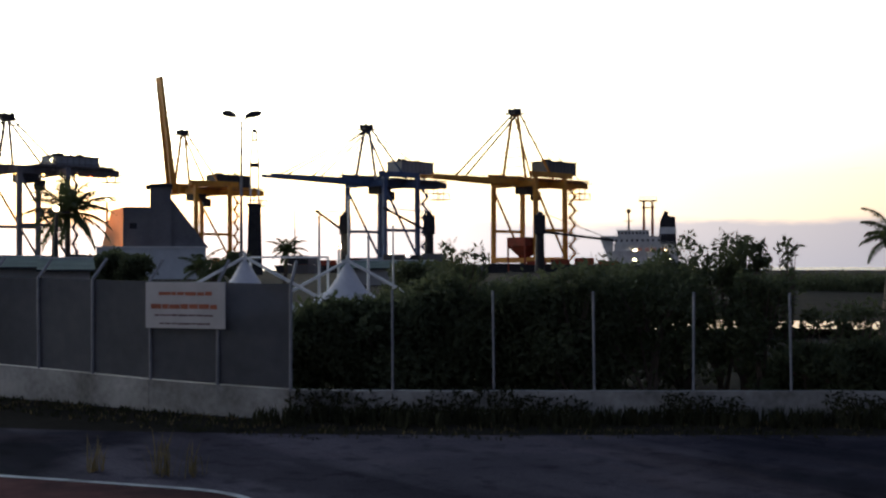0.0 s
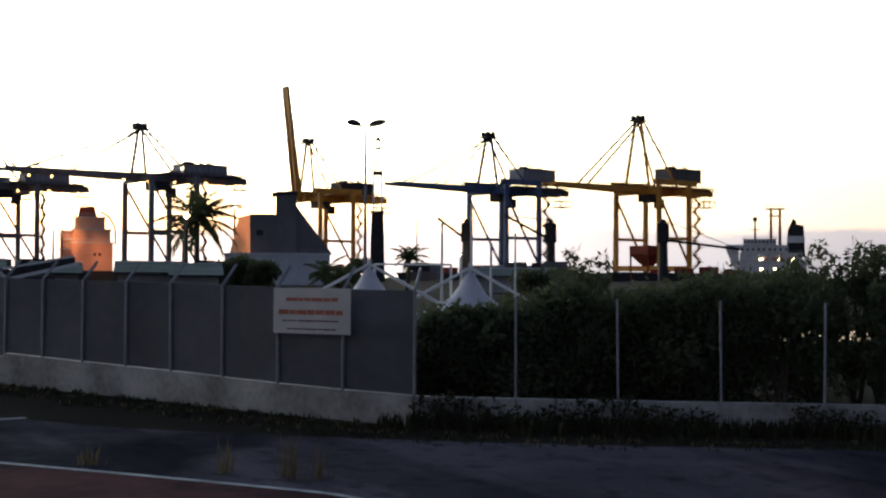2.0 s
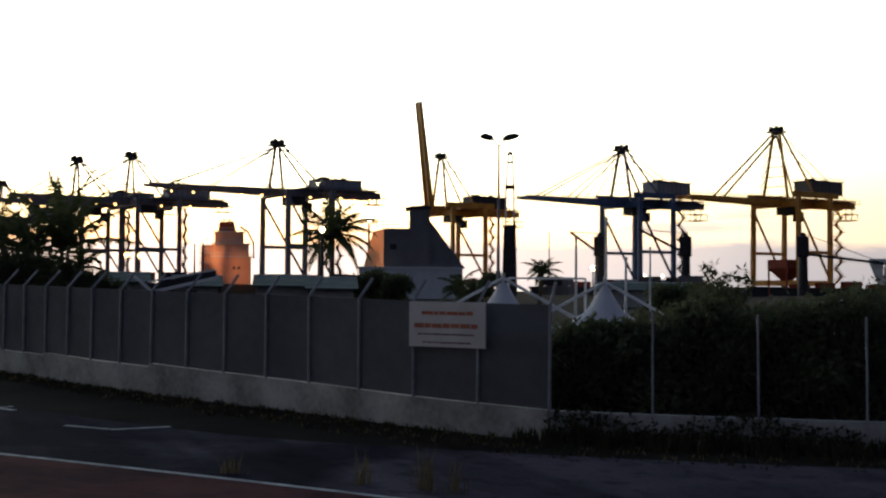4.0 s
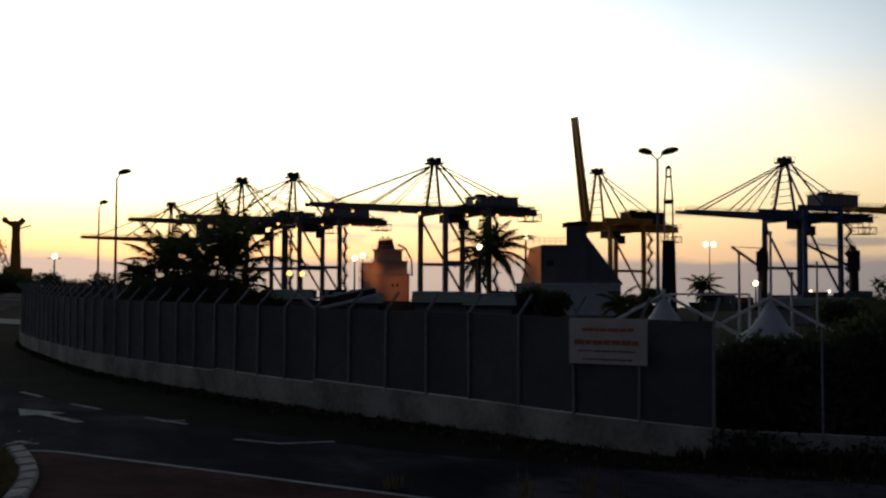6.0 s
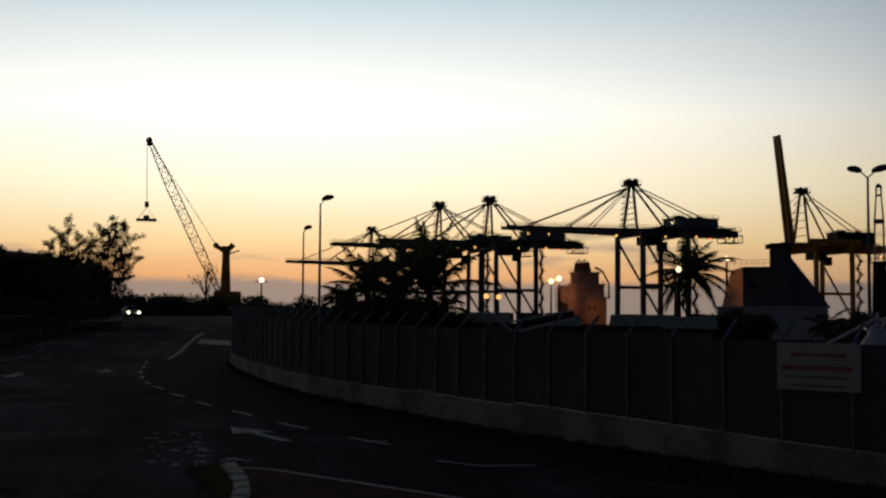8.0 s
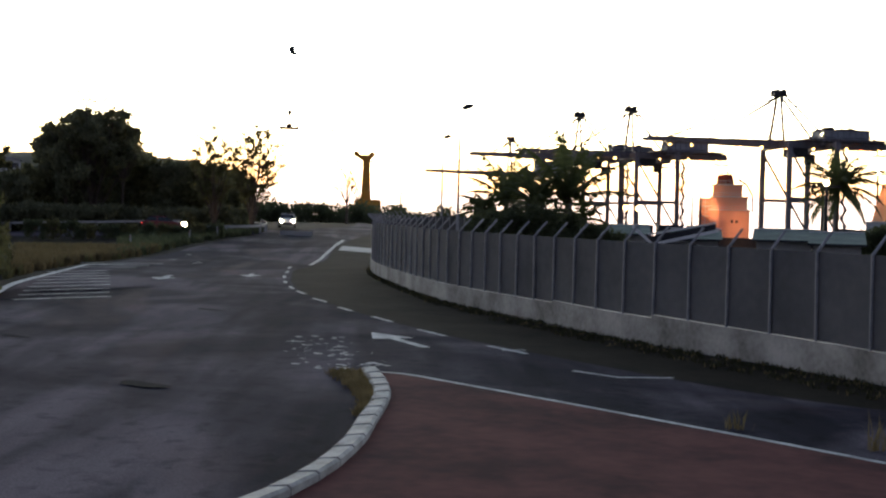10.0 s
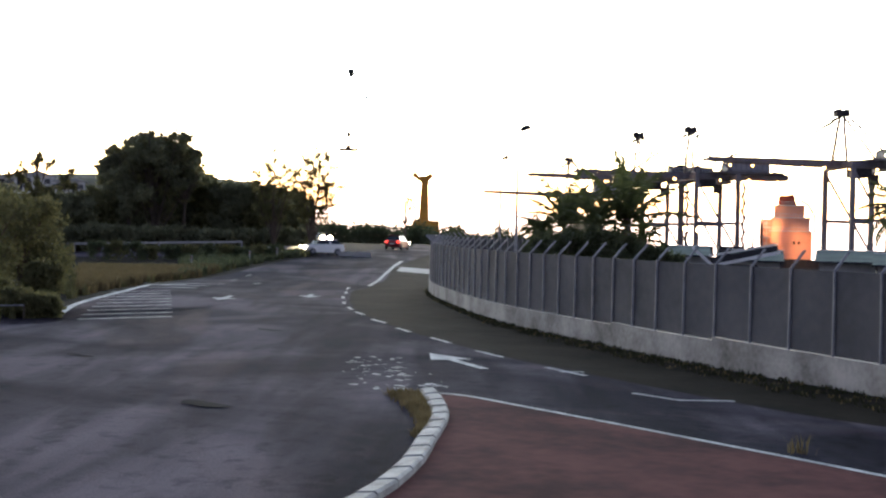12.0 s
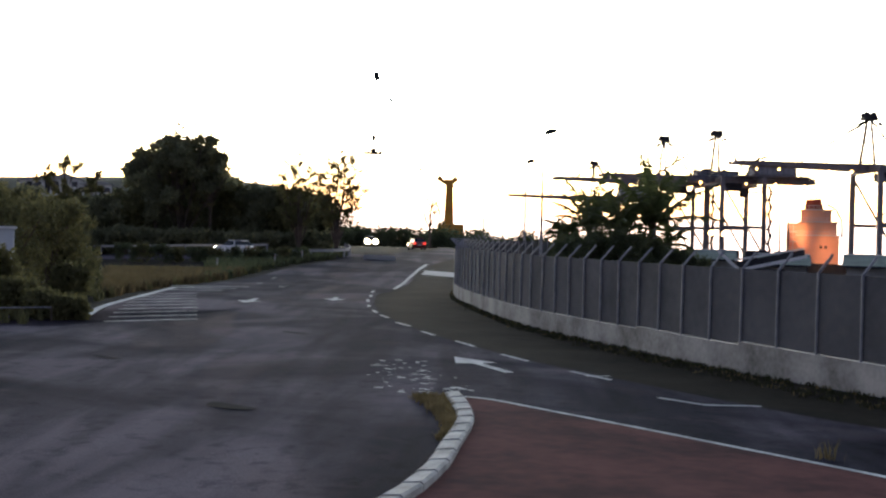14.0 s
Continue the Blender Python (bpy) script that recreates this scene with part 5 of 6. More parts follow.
def shrub(x, y, top, radius, seed, material=None, label="dense dark green shrub behind the fence", per=420, size=.16, name="shrub", group="shrubs", airy=0.0, lumps=14):
    """Stems and leaf clumps from the ground to the top height."""
    r = random.Random(seed)
    z = zg(x, y)
    h = top - z
    ob = thing(name, label, "shrub" if name == "shrub" else "tree", pose(x, y, z), group)
    blobs, bm = [], bmesh.new()
    for k in range(lumps):
        a, q = r.uniform(0, 6.28), radius * math.sqrt(r.random()) * .8
        t = (k + .5) / lumps
        zz = h * (.12 + .80 * t)
        shrink = 1.0 - .55 * max(0, t - .45)
        rr = radius * r.uniform(.28, .46) * (1 - airy * .4)
        c = (math.cos(a) * q * shrink, math.sin(a) * q * shrink, min(zz, h - rr * .6))
        blobs.append((c, (rr, rr, rr * r.uniform(.7, 1.0))))
        if k % 2 == 0:
            tube(bm, [(r.uniform(-.1, .1), r.uniform(-.1, .1), -.1), (c[0] * .4, c[1] * .4, c[2] * .5), c], [.05 * h / 3, .035 * h / 3, .012], 5)
    for k in range(9):
        a, q = r.uniform(0, 6.28), r.uniform(.2, .85)
        c = (math.cos(a) * radius * q, math.sin(a) * radius * q, h * r.uniform(.86, 1.03) - radius * .25 * q)
        tube(bm, [(c[0] * .3, c[1] * .3, h * .5), c], [.02 + .006 * radius, .006], 4)
        g = radius * r.uniform(.12, .2)
        blobs.append((c, (g, g, g * 1.2)))
    part("stem", bm, M_BARK, ob)
    leaves("foliage", blobs, per, size, material or M_LEAF, ob, seed)
    return ob


# shrubs along the open fence
n = 0
for b, e, dist, rad in ((7.6, -1.6, 26, .9), (6.3, -1.2, 26.2, 1.2), (4.8, -.95, 26.5, 1.3), (3.2, -.75, 26, 1.4), (1.6, -.5, 26.5, 1.5), (-.4, .2, 27, 1.4), (-2.2, -.1, 26.3, 1.4),
                        (-4.2, -.05, 27, 1.5), (-6.2, .05, 26.2, 1.5), (-8.0, .55, 27.5, 1.5), (-9.6, .35, 26.5, 1.5), (-11.3, 1.2, 28, 1.2), (-12.9, 1.95, 28.5, 1.15),
                        (-14.0, 1.2, 28.2, .7), (-14.6, -.1, 26.5, .8), (-3.2, -.5, 29.5, 1.8), (-7.1, -.1, 30, 1.9), (-10.4, .4, 30.5, 1.9), (2.3, -.9, 29.5, 1.8)):
    n += 1
    p = spot(b, e - (.75 if b > -5 else .35), dist)
    shrub(p.x, p.y, p.z, rad, n, M_LEAF, per=420 if b > -8.5 else 210)
for b, e, dist, rad in ((-16.6, -3.6, 25.5, .8), (-17.9, -3.9, 25.4, .9), (-19.4, -3.4, 25.6, .9), (-21.5, -3, 26, 1.2), (-23.5, -1, 27, 1.4)):
    n += 1
    p = spot(b, e, dist)
    shrub(p.x, p.y, p.z, rad, n, M_LEAF, "low dark shrub behind the fence", per=300, lumps=9)
for b, e, rad in ((-16.3, -1.6, .7), (-17.6, -1.9, .8), (-19.0, -1.5, .8), (-20.5, -1.2, .9)):
    n += 1
    p = spot(b, e, 26.8)
    shrub(p.x, p.y, p.z, rad, n, M_LEAF, "thin airy shrub before the pool", per=45, lumps=10, airy=.5)
p = spot(-.7, .95, 28)
shrub(p.x, p.y, p.z, .8, 60, M_LEAF, "thin tall shrub with airy twigs", per=70, lumps=9, airy=.8)
p = spot(-15.95, .95, 28)
shrub(p.x, p.y, p.z, .35, 61, M_LEAF, "slender sapling standing above the shrubs", per=26, lumps=10, airy=.6)
for b, e, dist, rad in ((15.6, .55, 95, 1.5), (14.9, .7, 95, 1.6), (14.2, .5, 93, 1.4), (9.8, .6, 110, 1.7), (1.0, .1, 70, 2.2), (-.3, .1, 74, 2.4)):
    n += 1
    p = spot(b, e, dist)
    shrub(p.x, p.y, p.z, rad, n, M_LEAF, "dark hedge shrub behind the fence", per=320, size=.3)

# creepers and weeds at the foot of the wall
def weeds(name, label, places, material, seed, height, per=26, blade=.02):
    """Blades of grass in tufts, in one mesh."""
    r = random.Random(seed)
    vs, fs = [], []
    for x, y in places:
        z = zg(x, y) - .06
        for k in range(per):
            a, q = r.uniform(0, 6.28), r.uniform(0, .16)
            h = height * r.uniform(.4, 1.15)
            bx, by = x + math.cos(a) * q, y + math.sin(a) * q
            la, lean = r.uniform(0, 6.28), r.uniform(.1, .55) * h
            w = blade * r.uniform(.7, 1.6)
            sx_, sy_ = -math.sin(la) * w, math.cos(la) * w
            mx, my = bx + math.cos(la) * lean * .35, by + math.sin(la) * lean * .35
            i = len(vs)
            vs += [(bx - sx_, by - sy_, z), (bx + sx_, by + sy_, z), (mx + sx_ * .8, my + sy_ * .8, z + h * .6), (mx - sx_ * .8, my - sy_ * .8, z + h * .6),
                   (bx + math.cos(la) * lean, by + math.sin(la) * lean, z + h)]
            fs += [(i, i + 1, i + 2, i + 3), (i + 3, i + 2, i + 4)]
    me = bpy.data.meshes.new(name)
    me.from_pydata(vs, [], fs)
    me.materials.append(material)
    return tagged(new(name, me), label, "grass", kind="stuff")


rng = random.Random(8)
places = []
for a in even(spline([(*p, 0) for p in BASE[2:16]], 6), .13):
    s_ = -Vector((a.x, a.y, 0)).normalized()
    for k in range(4):
        q = a + s_ * (rng.random() ** 1.4 * 2.4 + .12)
        places.append((q.x + rng.uniform(-.2, .2), q.y + rng.uniform(-.2, .2)))
weeds("verge_grass", "short rough grass along the foot of the wall", places[::3] + places[1::3], M_WEED, 3, .11, 8, .014)
weeds("verge_grass", "dry yellowed grass along the foot of the wall", places[2::3], M_LEAF_DRY, 4, .09, 5, .012)
places = [(x + rng.uniform(-.3, .3), 22.72 + .02 * x - abs(rng.gauss(0, .25))) for x in [(-3.2 + i * .09) for i in range(165)]]
weeds("verge_weeds", "rank dark weeds growing against the wall", places, M_WEED, 5, .33, 22, .02)
p = leaves("creeper", [((x, 22.75 + .02 * x, .35 + .12 * math.sin(x * 2.1)), (.32, .16, .30)) for x in [-2.6 + .42 * i for i in range(13)] + [4.4 + .5 * i for i in range(3)] + [7.5 + .45 * i for i in range(8)]], 240, .1, M_WEED, None, 9)
tagged(p, "dark creeper spilling over the low wall", "creeper", kind="stuff")

# dry tufts near the island
for i, (x, y, h) in enumerate(((-4.9, 17.15, .55), (-3.9, 16.95, .65), (-3.5, 16.9, .5), (-7.0, 17.5, .35))):
    weeds("grass_tuft", "tall dry grass tuft at the island's edge", [(x + rng.uniform(-.12, .12), y + rng.uniform(-.12, .12)) for _ in range(4)], M_LEAF_DRY, 20 + i, h, 7, .009)
places = []
for i, a in enumerate(even([q for q in kerb_line[:30]], .06)):
    for k in range(5):
        o = .2 + rng.random() * .75 * max(.08, 1 - i / 75)
        places.append((a.x - o * .8 + .05, a.y - o * .55 + .05))
weeds("grass_tuft", "dry grass growing in the gutter beside the kerb", places[10:420], M_LEAF_DRY, 31, .17, 8, .011)

# left verge: long grass, dry patches
def scatter(b0, b1, d0, d1, count):
    out = []
    while len(out) < count:
        p = polar(rng.uniform(b0, b1), rng.uniform(d0, d1))
        # keep off the asphalt
        s_edge = min(range(len(near_line)), key=lambda i: (near_line[i] - p).length)
        e = near_line[s_edge]
        t = near_line[min(s_edge + 1, len(near_line) - 1)] - near_line[max(s_edge - 1, 0)]
        if t.cross(p - e).z > 1.0 * t.length:
            out.append((p.x, p.y))
    return out


weeds("verge_grass", "long green roadside grass", scatter(47, 66, 38, 85, 1500), M_LEAF_OLIVE, 41, .5, 16, .022)
weeds("verge_grass", "patch of long dry straw-coloured grass", scatter(48.3, 54.5, 50, 82, 1500), M_LEAF_DRY, 42, .55, 16, .03)
weeds("verge_grass", "long green grass beside the far road", scatter(43.5, 50, 70, 112, 700), M_LEAF, 43, .6, 14, .04)
for b, e, dist, rad, lab in ((58.8, 2.5, 58, 2.6, "broad light green shrub on the verge"), (57.0, 2.2, 60, 2.0, "broad light green shrub on the verge"), (55.9, 1.4, 62, 1.7, "broad light green shrub on the verge"),
                             (60.8, 2.8, 58, 2.6, "broad light green shrub on the verge"), (63.0, 2.8, 60, 2.8, "broad light green shrub on the verge"),
                             (57.3, -2.2, 42.5, .7, "small pale-leaved bush at the road's edge"), (56.2, -2.5, 42, .55, "small pale-leaved bush at the road's edge"), (58.6, -1.7, 44, .9, "small bush at the road's edge"),
                             (59.6, -.2, 47, 1.1, "bushy weeds before the cabin"), (61.2, -.1, 47, 1.2, "bushy weeds before the cabin"), (56.0, -.9, 54, .9, "low bush on the verge")):
    n += 1
    p = spot(b, e, dist)
    shrub(p.x, p.y, p.z, rad, n, M_LEAF_OLIVE, lab, per=420, size=.2, lumps=16)


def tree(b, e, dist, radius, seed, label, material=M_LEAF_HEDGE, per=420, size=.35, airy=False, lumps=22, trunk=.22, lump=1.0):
    """A tapered trunk, limbs and a crown of leaf clumps with gaps."""
    r = random.Random(seed)
    t = spot(b, e, dist)
    z = zg(t.x, t.y)
    h = t.z - z
    ob = thing("tree", label, "tree", pose(t.x, t.y, z), "verge trees")
    bm = bmesh.new()
    fork = Vector((r.uniform(-.3, .3), r.uniform(-.3, .3), h * .36))
    tube(bm, [(0, 0, -.2), fork * .5 + Vector((.1, 0, 0)), fork], [trunk, trunk * .8, trunk * .65], 9)
    part("trunk", bm, M_BARK, ob)
    blobs, bm = [], bmesh.new()
    for k in range(lumps):
        a = k * 2.4 + r.uniform(-.4, .4)
        q = radius * math.sqrt((k + .5) / lumps) * r.uniform(.75, 1.0)
        zz = h * (.95 - .52 * (q / radius) ** 2 * r.uniform(.5, 1.1)) - r.uniform(0, .12) * h
        c = Vector((math.cos(a) * q, math.sin(a) * q, max(zz, h * .3)))
        mid = fork.lerp(c, .5) + Vector((0, 0, h * .06))
        tube(bm, [fork, mid, c], [trunk * .4, trunk * .22, trunk * .06], 5)
        if airy:
            for j in range(3):
                o = c + Vector((r.uniform(-1, 1), r.uniform(-1, 1), r.uniform(-.6, 1))) * radius * .3
                tube(bm, [mid, c.lerp(o, .5), o], [trunk * .12, trunk * .07, trunk * .03], 4)
                blobs.append((o, (radius * .11, radius * .11, radius * .15)))
        else:
            rr = radius * r.uniform(.17, .36) * lump
            blobs.append((c, (rr, rr, rr * .75)))
            for j in range(3):
                o = c + Vector((r.uniform(-1, 1), r.uniform(-1, 1), r.uniform(-.2, 1))).normalized() * rr * r.uniform(.95, 1.35)
                tube(bm, [c, o], [trunk * .07, trunk * .03], 4)
                g = rr * r.uniform(.25, .45)
                blobs.append((o, (g, g, g)))
    part("limb", bm, M_BARK, ob)
    leaves("crown", [(tuple(c), q) for c, q in blobs], per, size, material, ob, seed)


tree(51.3, 5.35, 128, 4.9, 101, "large dark round-crowned tree above the hedge", per=420, lumps=34, size=.42, lump=.72)
tree(52.9, 4.7, 130, 2.6, 102, "dark tree above the hedge", per=300, size=.42, lump=.8)
tree(49.9, 5.3, 127, 2.4, 103, "dark tree above the hedge", per=300, size=.42, lump=.8)
def feathery_tree(b, e, dist, half, seed, label, tilt=0.0, stems=13):
    """Many stems fanning from the foot, each with side twigs and strings of fine leaves."""
    r = random.Random(seed)
    t = spot(b, e, dist)
    z = zg(t.x, t.y)
    h = t.z - z
    ob = thing("tree", label, "tree", pose(t.x, t.y, z, 0, 0, b), "verge trees")
    bm, twigs, tufts = bmesh.new(), bmesh.new(), []
    for k in range(stems):
        f = (k + .5) / stems * 2 - 1
        lean_x, lean_y = f * half + tilt, r.uniform(-.6, .6) * half
        top = h * (1 - .38 * f * f) * r.uniform(.84, 1.0)
        pts = [Vector((lean_x * q ** 1.25 + r.uniform(-.1, .1), lean_y * q, top * q)) for q in (0, .3, .55, .78, 1)]
        tube(bm, pts, [.11, .085, .06, .04, .015], 5)
        for j in range(9):
            q = .32 + .66 * j / 8
            base = pts[min(3, int(q * 4))].lerp(pts[min(4, int(q * 4) + 1)], q * 4 % 1)
            way = Vector((r.uniform(-1, 1) + f * .7, r.uniform(-.8, .8), r.uniform(.1, 1.0))).normalized()
            tip = base + way * h * r.uniform(.07, .15)
            tube(twigs, [base, base.lerp(tip, .5) + Vector((0, 0, .06)), tip], [.03, .02, .008], 4)
            for u in (.45, .75, 1.0):
                tufts.append((tuple(base.lerp(tip, u)), (.24, .24, .18)))
    part("stem", bm, M_BARK, ob)
    part("twig", twigs, M_BARK, ob)
    leaves("crown", tufts, 26, .21, M_LEAF_OLIVE, ob, seed)


feathery_tree(51.2, 5.7, 126.5, 4.7, 115, "ragged twiggy tree rising above the hedge", 0, 18)
feathery_tree(44.0, 4.85, 115, 2.0, 104, "feathery tree with fanning stems at the bend", .2, 14)
feathery_tree(45.75, 4.45, 119, 2.2, 105, "feathery tree with fanning stems above the hedge", -.1, 11)
tree(56.4, 4.1, 128, 2.2, 106, "small airy tree on the skyline", M_LEAF_OLIVE, per=90, size=.3, airy=True, lumps=9)
tree(55.0, 3.6, 130, 1.4, 107, "small airy tree on the skyline", M_LEAF_OLIVE, per=70, size=.3, airy=True, lumps=7)
tree(39.6, 2.9, 160, 2.4, 108, "bare small tree beside the far road", M_LEAF_OLIVE, per=10, size=.25, airy=True, lumps=10)
# low flat-topped hill behind the hedge, with small houses
HILL = ((44.6, .3), (45.2, 2.2), (46, 3.0), (46.9, 3.2), (49, 3.35), (53.7, 3.32), (59, 3.08), (64, 2.9), (70, 2.6), (78, 1.4), (84, .2))
bm = bmesh.new()
rows = []
for b, e in HILL:
    z = 3.0 + 225 * math.tan(radians(e))
    foot = polar(b, 160)
    zf = zg(foot.x, foot.y)
    rows.append([bm.verts.new((*polar(b, d).xy, zf - .5 + (z - zf) * k)) for d, k in ((160, 0), (185, .35), (210, .86), (225, 1), (260, .97), (330, 0))])
for a, b in zip(rows, rows[1:]):
    for k in range(5):
        bm.faces.new((a[k], a[k + 1], b[k + 1], b[k]))
bmesh.ops.recalc_face_normals(bm, faces=bm.faces)
tagged(part("hill", bm, M_HILL, None, "", True), "low flat-topped scrubby hill behind the hedge", "hill", kind="structure")


def small_house(bearing, distance, base, w, h, label):
    """A far rendered house: walls, pitched roof, two windows and a door."""
    m = facing(bearing, distance, base)
    ob = thing("house", label, "house", m, group="hillside houses")
    part("wall", box(bmesh.new(), -w / 2, 0, -2, w / 2, w * .8, h), M_WHITE, ob)
    part("roof", prism(bmesh.new(), ((-w / 2 - .3, h - .1), (0, h + w * .16), (w / 2 + .3, h - .1)), -.3, w * .8 + .3), M_SILO_PALE, ob)
    for x in (-w * .28, w * .28):
        part("window", box(bmesh.new(), x - .45, -.05, h * .42, x + .45, .1, h * .78), M_GLASS, ob)
    part("door", box(bmesh.new(), -.4, -.05, 0, .4, .1, 1.95), M_DARK, ob)


for b, e, w in ((57.75, 2.58, 3.2), (57.0, 2.66, 4.6), (56.25, 2.72, 5.2), (55.3, 2.5, 2.6), (54.65, 2.52, 3.0)):
    small_house(b, 200, 3.0 + 200 * math.tan(radians(e)) - 1.2, w, 2.2, "small white house on the hillside among trees")
# thick hedge along the bend
r0 = random.Random(77)
for b in [44.75 + i * .82 for i in range(25)]:
    n += 1
    e = (2.3 if b > 53.6 else 3.05 if b > 45 else 2.3) + r0.uniform(-.22, .2)
    p = spot(b, e, 126 + r0.uniform(-2, 4))
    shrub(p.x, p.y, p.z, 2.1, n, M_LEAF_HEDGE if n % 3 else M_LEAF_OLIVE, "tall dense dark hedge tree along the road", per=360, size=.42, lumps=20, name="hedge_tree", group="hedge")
for b, e in ((50.0, 4.0), (50.9, 4.3), (51.7, 4.3), (52.5, 3.9), (49.2, 3.5)):
    n += 1
    p = spot(b, e, 131)
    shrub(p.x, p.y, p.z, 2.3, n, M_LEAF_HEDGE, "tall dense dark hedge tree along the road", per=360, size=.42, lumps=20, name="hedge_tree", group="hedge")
for b in [44.7 + i * 1.1 for i in range(16)]:
    n += 1
    p = spot(b, .75 + r0.uniform(-.1, .15), 121)
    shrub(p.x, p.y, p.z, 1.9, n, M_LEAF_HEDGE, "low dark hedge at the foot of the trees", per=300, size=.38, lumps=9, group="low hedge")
for b in [45.6 + i * .8 for i in range(11)]:
    n += 1
    p = spot(b, .05 + r0.uniform(-.1, .12), 99)
    shrub(p.x, p.y, p.z, .9, n, M_LEAF_OLIVE if n % 2 else M_LEAF, "low rough bush beside the side road", per=150, size=.2, lumps=7, group="roadside bushes")
# far woods on the skyline
blobs = []
for i in range(150):
    b = 30 + i * .1
    d = 260 + r0.uniform(-8, 8)
    e = 1.28 + .14 * math.sin(b * 3.1) + r0.uniform(-.12, .14) - (.25 if b < 37 else 0)
    t = spot(b, e, d)
    for z in np.arange(1.5, t.z - .8, 1.5):
        blobs.append(((t.x, t.y, float(z)), (1.6, 1.6, 1.2)))
tagged(leaves("far_woods", blobs, 90, .7, M_LEAF, None, 5), "dark far woods along the skyline", "woods", kind="stuff")
# low bank of scrub beyond the shrubs
blobs = []
for i in range(90):
    b = -14.5 - i * .18
    t = spot(b, -.42 + r0.uniform(-.12, .1), 112 + r0.uniform(-3, 3))
    for z in np.arange(1.0, max(1.2, t.z - .3), .7):
        blobs.append(((t.x, t.y, float(z)), (1.2, 1.2, .6)))
tagged(leaves("scrub_bank", blobs, 130, .3, M_LEAF, None, 6), "dark scrub bank near the shore", "scrub", kind="stuff")
bm = bmesh.new()
ring = []
for k in range(28):
    a = 2 * math.pi * k / 28
    x, y = 13.0 + math.cos(a) * 7.6 * (1 + .2 * math.sin(3 * a + 1)), 49.5 + math.sin(a) * 3.9 * (1 + .22 * math.sin(5 * a))
    ring.append(bm.verts.new((x, y, .62)))
bm.faces.new(ring)
for f in bm.faces:
    f.normal_update()
    if f.normal.z < 0:
        f.normal_flip()
M_POND = mat("still_water", (.03, .035, .04), .06, scale=.5, bump=.04, bump_scale=6, spec=.6)
tagged(part("water_pool", bm, M_POND), "still pool reflecting the pale sky", "pool", kind="structure")


def palm(b, e, dist, crown, seed, label, fronds=20, lean=.3, spread=1.75, droop=1.0, leaflet=.21):
    """A slender ringed trunk with arching fronds of many leaflets; e is the height of the crown's heart."""
    r = random.Random(seed)
    t = spot(b, e, dist)
    z = zg(t.x, t.y)
    h = t.z - z
    ob = thing("palm_tree", label, "palm", pose(t.x, t.y, z), "palms")
    bm = bmesh.new()
    k = 12
    tube(bm, [(lean * math.sin(i / k * 1.5) - lean * math.sin(1.5), 0, h * i / k - (.2 if i == 0 else 0)) for i in range(k + 1)], [.24 - .1 * i / k + (.02 if i % 2 else 0) for i in range(k + 1)], 9)
    part("trunk", bm, M_BARK, ob)
    for f in range(fronds):
        a = f * 2.399 + r.uniform(-.25, .25)
        up = 1.45 - spread * (f / fronds) + r.uniform(-.1, .1)
        ln = crown * r.uniform(.85, 1.15)
        pts = []
        pos_, ang = Vector((0, 0, h)), up
        steps = 13
        for i in range(steps + 1):
            pts.append(pos_.copy())
            pos_ = pos_ + Vector((math.cos(a) * math.cos(ang), math.sin(a) * math.cos(ang), math.sin(ang))) * ln / steps
            ang -= droop * (.8 + .45 * r.random()) / steps * (1 + i / steps)
        bm = bmesh.new()
        tube(bm, pts, [.05 - .045 * i / steps for i in range(steps + 1)], 4)
        side = Vector((-math.sin(a), math.cos(a), 0))
        for i in range(2, steps * 3):
            t_ = i / (steps * 3)
            j = min(int(t_ * steps), steps - 1)
            base = pts[j].lerp(pts[j + 1], t_ * steps - j)
            along = (pts[j + 1] - pts[j]).normalized()
            ll = crown * leaflet * math.sin(math.pi * min(1, .15 + t_ * .9)) * r.uniform(.8, 1.1) + .12
            for sgn in (-1, 1):
                tipv = base + (side * sgn * .8 + along * .55 + Vector((0, 0, -.35 - .4 * r.random()))).normalized() * ll
                w = along * .032 * crown / 2.5
                midv = base.lerp(tipv, .5) + Vector((0, 0, .06))
                v = [bm.verts.new(q) for q in (base - w, base + w, midv + w, tipv, midv - w)]
                bm.faces.new(v)
        part("frond", bm, M_PALM, ob)
    bm = bmesh.new()
    bmesh.ops.create_icosphere(bm, subdivisions=1, radius=.34, matrix=Matrix.Translation((0, 0, h - .1)))
    part("crown_shaft", bm, M_BARK, ob)


palm(17.1, 2.45, 150, 6.3, 201, "coconut palm standing before the quay cranes", 26, .3, 2.1, .85)
palm(29.35, 1.75, 85, 5.7, 202, "ragged coconut palm with tall upright fronds", 14, .5, 1.15, .5, .15)
palm(32.2, 1.6, 88, 4.4, 203, "ragged coconut palm behind the fence", 13, -.4, 1.35, .6, .16)
palm(30.8, 1.45, 83, 3.7, 206, "bushy palm between two taller ones", 14, .2, 1.35, .65, .17)
palm(33.3, 1.0, 84, 2.4, 204, "short palm behind the fence", 18)
palm(28.6, .8, 86, 2.9, 205, "short palm with drooping fronds", 11)
palm(7.3, .75, 130, 2.6, 208, "small palm behind the tents", 16)
palm(11.2, -.1, 60, 1.4, 209, "small fan palm behind the fence", 14)
palm(10.6, -.35, 58, 1.2, 210, "small fan palm behind the fence", 14)
palm(-20.3, 1.2, 40, 1.3, 212, "palm at the shore's edge", 14)
